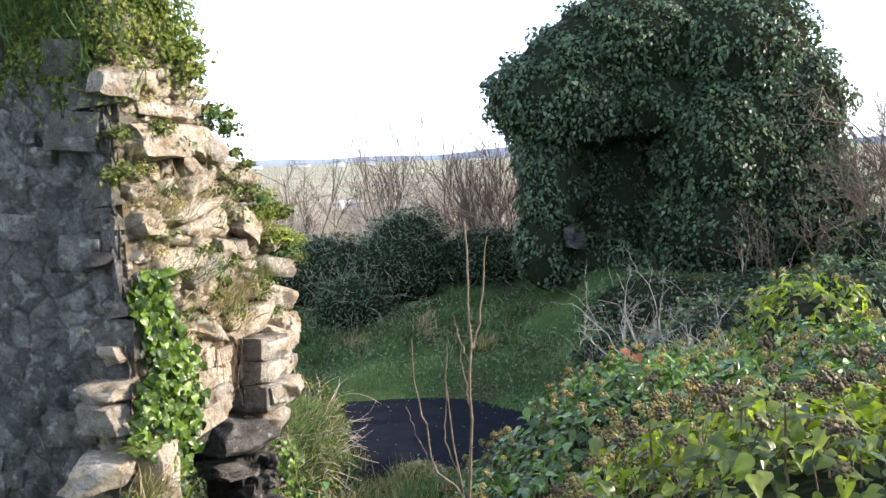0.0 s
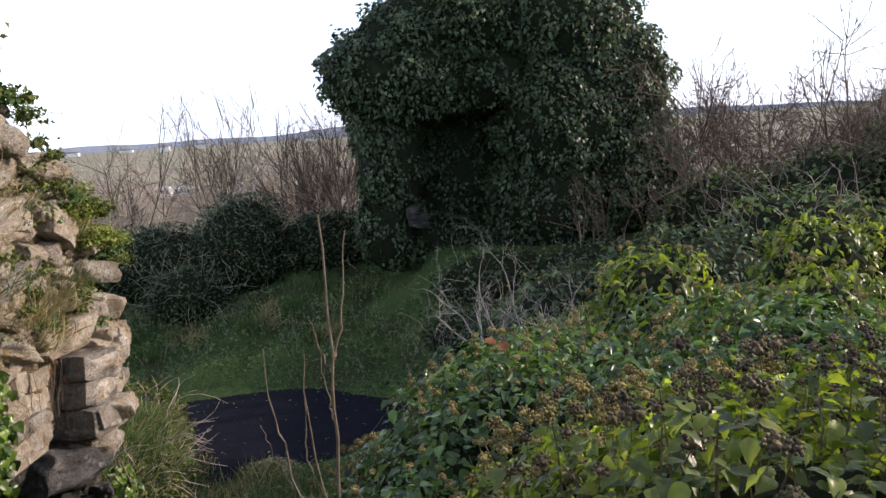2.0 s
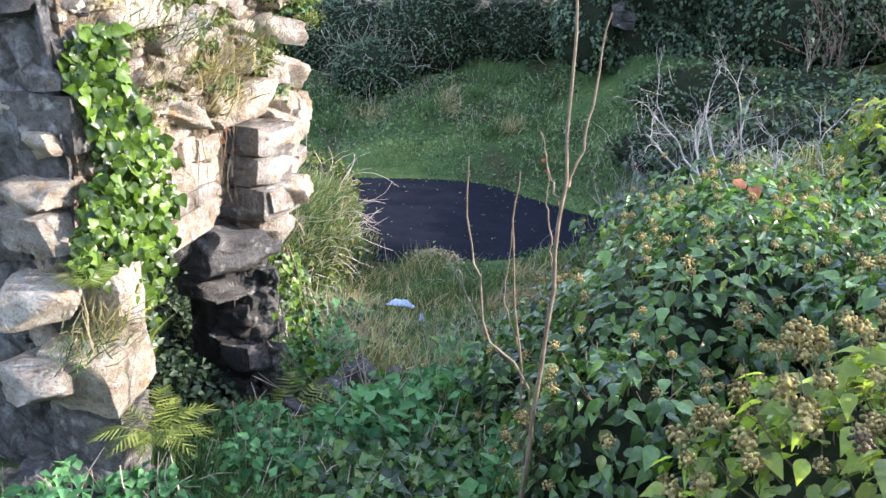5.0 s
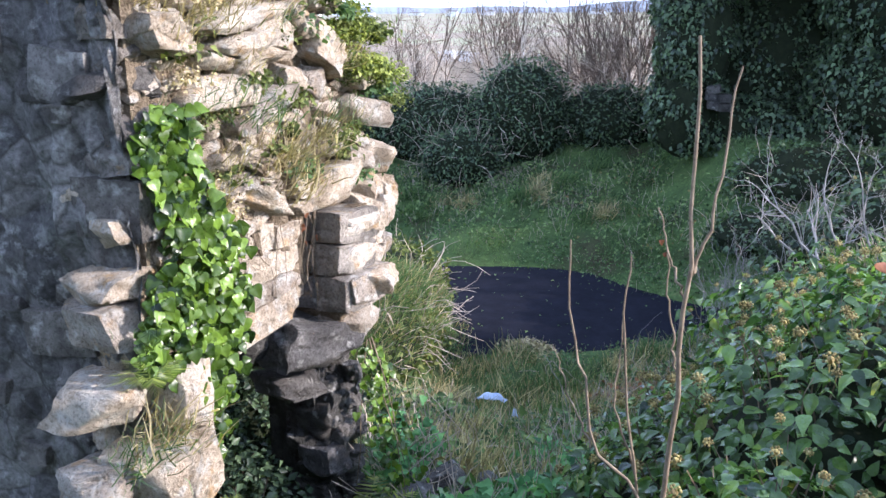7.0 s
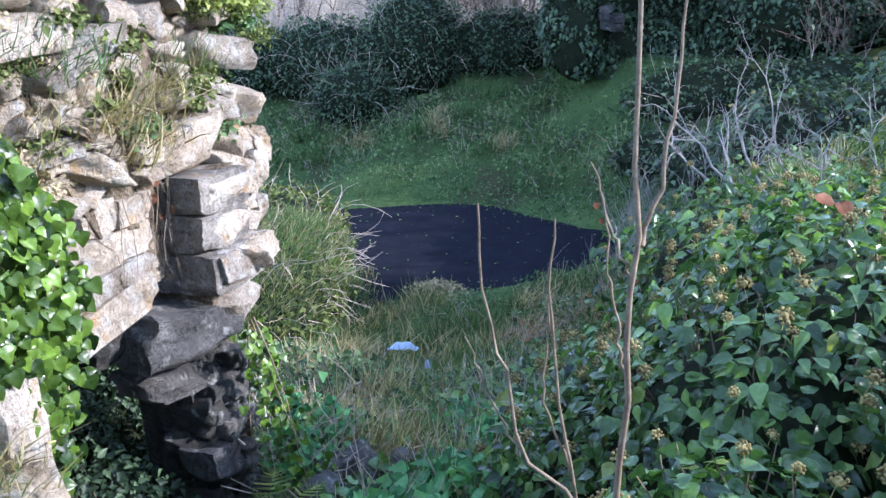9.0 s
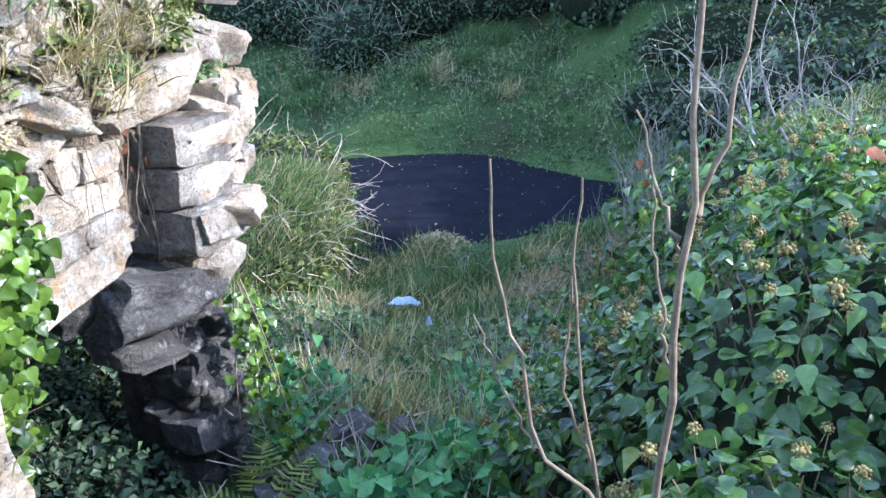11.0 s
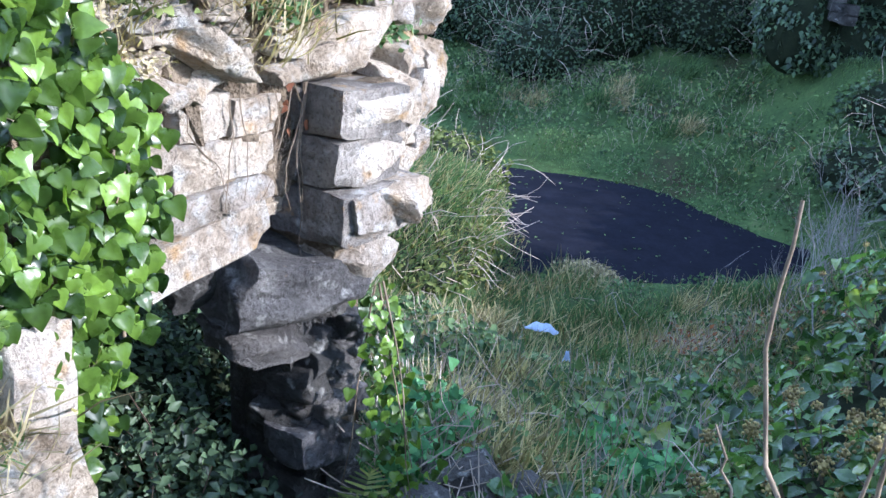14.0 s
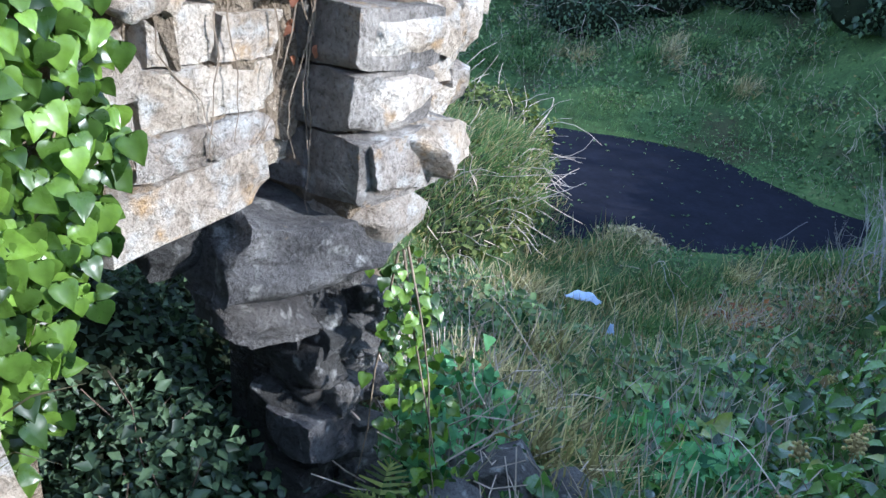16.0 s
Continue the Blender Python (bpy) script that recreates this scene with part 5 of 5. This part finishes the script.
for i, (x, y, c, ln) in enumerate(((-0.78, 6.2, 380, 0.34), (-0.6, 6.5, 300, 0.3), (-0.95, 6.7, 360, 0.34), (-0.35, 6.9, 260, 0.32), (-0.2, 7.5, 240, 0.3), (-0.7, 7.4, 260, 0.32), (-0.5, 5.95, 200, 0.3), (0.6, 10.8, 260, 0.4), (-1.2, 8.2, 260, 0.36), (1.2, 11.8, 260, 0.4), (-0.3, 8.7, 220, 0.32), (-0.4, 10.2, 220, 0.36), (-1.8, 10.0, 260, 0.4), (0.9, 12.6, 260, 0.4), (0.1, 12.4, 200, 0.3), (1.6, 13.0, 260, 0.4))):
    grass_tussock(x, y, c, ln * 0.85, DRY if i % 2 == 0 else GRASS, 400 + i, "long bleached grass tussock")


def fern(x, y, z, seed, size=0.34, n=9):
    r = random.Random(seed)
    t = thing("fern", "green fern at the foot of the wall", "fern", "ferns by the wall")
    for i in range(n):
        a = 2 * math.pi * i / n + r.uniform(-0.3, 0.3)
        vs, fs = [], []
        L = size * r.uniform(0.7, 1.15)
        k = 15
        ca, sa = math.cos(a), math.sin(a)
        for j in range(k):
            u = j / (k - 1)
            c = Vector((ca * L * u * 0.9, sa * L * u * 0.9, L * (0.85 * u - 0.75 * u * u)))
            w = 0.24 * L * math.sin(math.pi * min(1, u * 0.9 + 0.12)) * (1 - 0.35 * u)
            for side in (-1, 1):
                tip = c + Vector((-sa * side * w + ca * 0.04, ca * side * w + sa * 0.04, -0.15 * w))
                o = len(vs)
                d = Vector((ca, sa, 0)) * L * 0.022
                vs += [c - d, c + d, tip + d * 0.4, tip - d * 0.4]
                fs.append((o, o + 1, o + 2, o + 3))
        ob = put("frond", np.array([tuple(v) for v in vs]), np.array(fs), FERN, t, "", False)
        ob.location = (x, y, z)


fern(-1.02, 5.0, -0.62, 1, 0.42, 11)
fern(-0.92, 5.2, -0.70, 2, 0.36, 9)
fern(-1.25, 4.05, -0.08, 3, 0.28, 9)
fern(-1.38, 3.98, 0.56, 4, 0.16, 8)
fern(-1.3, 4.2, -0.2, 5, 0.24, 8)

# ---------------------------------------------------------------- loose things


def rock(x, y, size, seed, sink=0.35, mat=STONE_GREY):
    me = rubble(seed)
    me.materials.append(mat)
    ob = new("rock", me)
    r = random.Random(seed)
    ob.matrix_basis = Matrix.Translation((x, y, float(ground_z(x, y)) + size * (0.5 - sink))) @ Euler((r.uniform(-0.4, 0.4), r.uniform(-0.4, 0.4), r.uniform(0, 6))).to_matrix().to_4x4() @ Matrix.Diagonal((size * 1.3, size, size * 0.8, 1))
    tagged(ob, "blue-grey fallen limestone block in the grass", "rock", "fallen stones")


for i, (x, y, sz) in enumerate(((-0.86, 5.62, 0.24), (-0.93, 5.3, 0.22), (-0.60, 5.70, 0.19), (-1.10, 5.66, 0.18), (-0.76, 5.5, 0.14), (-0.48, 5.78, 0.12), (-1.0, 5.1, 0.17), (-0.85, 5.35, 0.15))):
    rock(x, y, sz, 500 + i)


def plastic_sheet(name, label, x, y, w, d, seed):
    """A crumpled piece of plastic lying in the grass."""
    r = np.random.default_rng(seed)
    n = 12
    gx, gy = np.meshgrid(np.linspace(-1, 1, n), np.linspace(-1, 1, n))
    h = 0.06 * (1 - gx ** 2) * (1 - gy ** 2) + 0.02 * np.sin(4 * gx + 2 * gy) * np.sin(3 * gy) + r.normal(size=gx.shape) * 0.004
    px = x + w * gx * (1 - 0.25 * gy ** 2) + 0.4 * d * gy
    py = y + d * gy * (1 - 0.25 * gx ** 2)
    top = np.stack([px, py, ground_z(px, py) + 0.16 + h], -1).reshape(-1, 3)
    low = top - np.array([0, 0, 0.012])
    i = (np.arange(n - 1)[:, None] * n + np.arange(n - 1)[None]).ravel()
    q = np.stack([i, i + 1, i + n + 1, i + n], -1)
    ob = put(name, np.concatenate([top, low]), np.concatenate([q, q[:, ::-1] + n * n]), BAG, None, "", True)
    tagged(ob, label, "litter")


plastic_sheet("plastic_bag", "pale blue crumpled plastic bag lying in the grass", -1.27, 10.25, 0.09, 0.22, 1)
plastic_sheet("plastic_scrap", "small scrap of blue plastic in the weeds", -0.86, 8.95, 0.02, 0.035, 2)


def orange_leaf(x, y, z, seed, size=0.065):
    r = np.random.default_rng(seed)
    me = leaf_mesh(HEART, RUSTLEAF)
    ob = new("fallen_leaf", me)
    rot = turns(np.array([[0.1, -0.6, 0.8]]), r.normal(size=(1, 3)))[0]
    ob.matrix_basis = leaf_pose(np.array([x, y, z]), rot, size)
    tagged(ob, "orange withered leaf caught in the ivy", "leaf", "withered leaves")


orange_leaf(0.99, 5.15, 0.70, 1)
orange_leaf(1.06, 5.18, 0.69, 2)


def floating_bits():
    """Leaves and scraps lying on the mud, and drowned tufts at its rim."""
    r = np.random.default_rng(97)
    n = 900
    x, y = r.uniform(-5, 2, n), r.uniform(12.3, 18.5, n)
    d = pond_distance(x, y)
    keep = (d < -0.03) & (r.uniform(0, 1, n) < np.exp(d * 1.6) + 0.12)
    p = np.stack([x, y, np.full(n, WATER + 0.014)], -1)[keep]
    m = len(p)
    v, f = scatter(*SMALL, p, turns(np.array([0, 0, 1.0]) + r.normal(size=(m, 3)) * 0.12, rand_dirs(m, r)), 0.045 * r.uniform(0.4, 1.4, m))
    tagged(put("floating_leaves", v, f, BRAMBLE, None), "dead leaves scattered on the dark mud", "leaf litter", kind="stuff")


floating_bits()


def caravan(x, y, w, h):
    z = float(ground_z(x, y))
    t = thing("caravan", "white static caravan far off in the fields", "caravan", "far caravans")
    bm = bmesh.new()
    bmesh.ops.create_cube(bm, size=1.0, matrix=Matrix.Translation((x, y, z + h * 0.55)) @ Matrix.Diagonal((w, h, h * 0.9, 1)))
    bmesh.ops.bevel(bm, geom=bm.edges[:], offset=0.15, segments=2, affect="EDGES")
    part("body", bm, WHITE, t)
    for k in (-0.28, 0.05, 0.3):
        bm = bmesh.new()
        bmesh.ops.create_cube(bm, size=1.0, matrix=Matrix.Translation((x + k * w, y - h / 2 - 0.01, z + h * 0.62)) @ Matrix.Diagonal((w * 0.14, 0.04, h * 0.3, 1)))
        part("window", bm, MUD, t)


for x, y, w, h in ((-33, 158, 3.2, 2.2), (-30, 160, 2.6, 2.0), (-27.5, 157, 2.2, 1.8), (-20, 162, 2.2, 1.8), (-16.5, 158, 1.8, 1.6)):
    caravan(x, y, w, h)


def far_scrub():
    """Brown hedges and scrub of the plain, too far off to tell apart."""
    r = np.random.default_rng(98)
    n = 9000
    y = 120 * np.exp(r.uniform(0, 1, n) ** 1.3 * 2.1)
    x = y * r.uniform(-0.62, 0.75, n)
    y = y + 6 * np.sin(x / 23) + 4 * np.sin(x / 9)
    clump = np.sin(x / 7.3) * np.sin(y / 11.7 + x / 31) + 0.6 * np.sin(x / 2.9 + 1)
    k = clump > r.uniform(-1.2, 1.0, n)
    x, y = x[k], y[k]
    n = len(x)
    p = np.stack([x, y, ground_z(x, y)], -1)
    paths = walk_twigs(p, np.array([0, 0, 1.0]) + r.normal(size=(n, 3)) * 0.6, r.uniform(1.0, 3.6, n), 4, 0.35, 0.05, r)
    v, f = tubes(paths, np.linspace(0.16, 0.05, 4)[None] * (y / 160)[:, None] ** 0.7, 3)
    tagged(put("far_scrub", v, f, PALETWIG, None), "brown leafless hedges and scrub across the plain", "scrub", kind="stuff")


far_scrub()


def far_town():
    """Pale sheds and houses scattered along the foot of the hills."""
    r = random.Random(12)
    for i in range(16):
        x, y = r.uniform(-900, -60), r.uniform(1500, 2300)
        z = float(ground_z(x, y))
        w, h = r.uniform(14, 46), r.uniform(5, 9)
        t = thing("far_shed", "pale far-off shed on the plain", "building", "far buildings")
        bm = bmesh.new()
        bmesh.ops.create_cube(bm, size=1.0, matrix=Matrix.Translation((x, y, z + h / 2)) @ Matrix.Diagonal((w, 14, h, 1)))
        part("wall", bm, WHITE, t)
        bm = bmesh.new()
        bmesh.ops.create_cone(bm, cap_ends=True, segments=4, radius1=0.7071, radius2=0.35, depth=1, matrix=Matrix.Translation((x, y, z + h + 1.2)) @ Matrix.Diagonal((w * 1.05, 15, 2.4, 1)) @ Matrix.Rotation(math.pi / 4, 4, "Z"))
        part("roof", bm, STONE_GREY, t)


far_town()

# ivy and stray stems trailing through the undergrowth
leafy_cover("ivy_patch", "dark ground ivy over the slope", [(0.5, 6.8, 1.3), (0.2, 6.0, 1.2), (1.0, 7.4, 1.2), (0.8, 6.0, 1.0), (-0.1, 5.5, 1.0)], 520, 0.07, IVY, 101, 0.34, 0.30, HEART_LEAN, "ivy")


def russet_leaves():
    """Withered creeper leaves lodged in the joint above the pier."""
    r = np.random.default_rng(103)
    me = leaf_mesh(HEART, RUSTLEAF)
    t = thing("withered_creeper", "small russet withered creeper leaves on the wall", "creeper")
    for i in range(18):
        p = np.array(wall_point(0.97 + r.normal() * 0.05, -0.04 + r.uniform(-0.06, 0.03), 0.93 - abs(r.normal()) * 0.12))
        rot = turns((np.array(OUT) - np.array(ALONG) * 0.6 + r.normal(size=3) * 0.5)[None], (np.array([0, 0, -1.0]) + r.normal(size=3) * 0.5)[None])[0]
        piece("leaf", me, leaf_pose(p, rot, r.uniform(0.016, 0.03)), t)
    for p, sz in (((0.111, 3.85, 1.126), 0.014), ((0.121, 3.85, 1.095), 0.012)):
        ob = piece("leaf", me, leaf_pose(np.array(p), turns(np.array([[0.3, -1, 0.2]]), np.array([[0.2, 0, -1.0]]))[0], sz), bpy.data.objects["bare_sapling"], "last withered leaf")


russet_leaves()
leafy_cover("bramble_patch", "tufts and trailing brambles on the far bank", [(x, y, k) for x, y, k in ((-3.4, 19.6, 1.6), (-1.2, 18.9, 1.3), (0.6, 18.0, 1.2), (1.8, 17.2, 1.2), (-5.2, 20.2, 1.6), (-2.2, 20.4, 1.3), (2.6, 16.0, 1.0), (0.2, 20.0, 1.4), (-4.4, 21.0, 1.4))], 520, 0.075, BRAMBLE, 104, 0.5, 0.35)
leafy_cover("rim_weeds", "low green weeds along the rim of the pool", [(x, y, k) for x, y, k in ((-3.6, 18.3, 1.0), (-2.4, 17.95, 1.0), (-1.2, 17.45, 1.0), (-0.2, 17.1, 0.9), (0.6, 16.7, 0.9), (1.3, 16.2, 0.9), (-1.7, 12.3, 0.8), (-0.8, 12.6, 0.8), (0.4, 13.4, 0.8), (-2.4, 12.6, 0.8))], 420, 0.05, GRASS, 105, 0.34, 0.08)


def trailing_stems():
    r = np.random.default_rng(102)
    for i in range(46):
        x, y = r.uniform(-0.9, 1.7), r.uniform(5.4, 12.5)
        if pond_distance(np.array(x), np.array(y)) < 0.3:
            continue
        t = thing("bramble_cane", "dry straggling bramble stem", "stem", "dry stems on the slope")
        q = walk_twigs(np.array([[x, y, float(ground_z(x, y)) - 0.02]]), np.array([[r.normal() * 0.7, r.normal() * 0.5, 0.9]]), np.array([r.uniform(0.5, 1.1)]), 9, 0.22, -0.13, r)
        v, f = tubes(q, np.linspace(0.006, 0.002, 9)[None], 4)
        put("stalk", v, f, PALETWIG if i % 3 else GREYTWIG, t, "", True)


trailing_stems()
bare_thicket("pale leafless seedling stems by the pool", [(1.5, 12.6), (1.9, 13.4), (1.2, 11.6), (2.2, 12.2), (2.0, 14.4), (1.6, 10.6)], 1.15, 46, GREYTWIG, "stems by the pool", 0.009, 5, 3, 4)

# turf and weeds along the trodden way and round the wall foot
grass_field("grass", "short trodden grass beside the ruined wall", 26000, (-2.2, 0.9, 1.5, 5.8), 0.11, GRASS, 83, lambda x, y: ~((x < -1.45) & (y > 4.0)))
leafy_cover("nettle_patch", "low weeds at the wall foot", [(-1.25, 3.95, 0.6), (-0.95, 4.4, 0.7), (-0.7, 4.8, 0.7), (-1.05, 4.75, 0.6), (-1.5, 3.85, 0.6)], 420, 0.05, WEED, 106, 0.2, 0.22)
leafy_cover("ivy_patch", "dark ground ivy beside the path", [(-0.55, 4.5, 0.8), (-0.3, 4.3, 0.8), (-0.15, 4.7, 0.8), (-0.75, 5.2, 0.7)], 420, 0.06, IVY, 107, 0.24, 0.16, HEART_LEAN, "ivy")
leafy_cover("ivy_patch", "broad dark ivy leaves over the lower slope", [(-0.1, 7.2, 1.0), (0.3, 7.6, 1.1), (0.7, 8.2, 1.1), (0.2, 8.3, 1.0), (0.0, 6.6, 0.9), (0.5, 6.9, 1.0)], 620, 0.085, IVY, 108, 0.34, 0.36, HEART_LEAN, "ivy")
leafy_cover("nettle_patch", "bright green nettles among the ivy", [(-0.35, 6.7, 0.8), (-0.15, 6.3, 0.8), (0.1, 7.0, 0.6)], 420, 0.07, WEED, 109, 0.24, 0.34)
for i, (x, y, c, ln) in enumerate(((-1.25, 6.75, 420, 0.34), (-1.35, 7.05, 380, 0.34), (-1.05, 6.5, 300, 0.3), (-1.1, 7.3, 260, 0.3), (0.3, 11.0, 380, 0.34), (0.7, 11.3, 380, 0.34), (0.0, 10.8, 300, 0.3), (1.0, 11.7, 300, 0.34))):
    grass_tussock(x, y, c, ln * 0.85, DRY, 440 + i, "long bleached grass tussock")
leafy_cover("bramble_patch", "brown leafless bramble tangle above the pool", [(0.4, 11.0, 1.0), (0.9, 11.4, 1.0), (0.1, 10.6, 0.9)], 160, 0.05, RUSTLEAF, 110, 0.4, 0.4, canes=1)
leafy_cover("rim_weeds", "dead brown weeds standing at the rim of the pool", [(-1.25, 12.95, 0.8), (-1.0, 12.9, 0.6)], 420, 0.05, DRY, 111, 0.25, 0.16)
rt = random.Random(19)
for i in range(16):
    grass_tussock(rt.uniform(-0.9, 1.7), rt.uniform(9.2, 12.4), 260, rt.uniform(0.24, 0.34), DRY if i % 3 == 0 else GRASS, 460 + i, "pale winter grass tussock above the pool")
for i in range(22):
    grass_tussock(rt.uniform(-5.5, 2.0), rt.uniform(18.6, 21.0), 240, rt.uniform(0.2, 0.32), DRY if i % 4 == 0 else GRASS, 480 + i, "rough winter grass tussock on the bank")


def tower_stones():
    """Bare masonry showing where the ivy has fallen from the tower."""
    r = random.Random(23)
    # shade-darkened stone keeps this pale patch dim
    pool = stone_set(STONE_SHADE, range(130, 134), True, 4)
    tower = bpy.data.objects["ivy_clad_tower"]
    for i in range(5):
        m = Matrix.Translation((1.62 + 0.24 * (i % 2) + r.uniform(-0.06, 0.06), 18.96, -0.15 + 0.16 * (i // 2) + r.uniform(-0.03, 0.03)))
        piece("stone", r.choice(pool), m @ Euler((0, r.gauss(0, 0.1), r.gauss(0, 0.1))).to_matrix().to_4x4() @ Matrix.Diagonal((0.24, 0.4, 0.15, 1)), tower, "bare pale stone")


tower_stones()
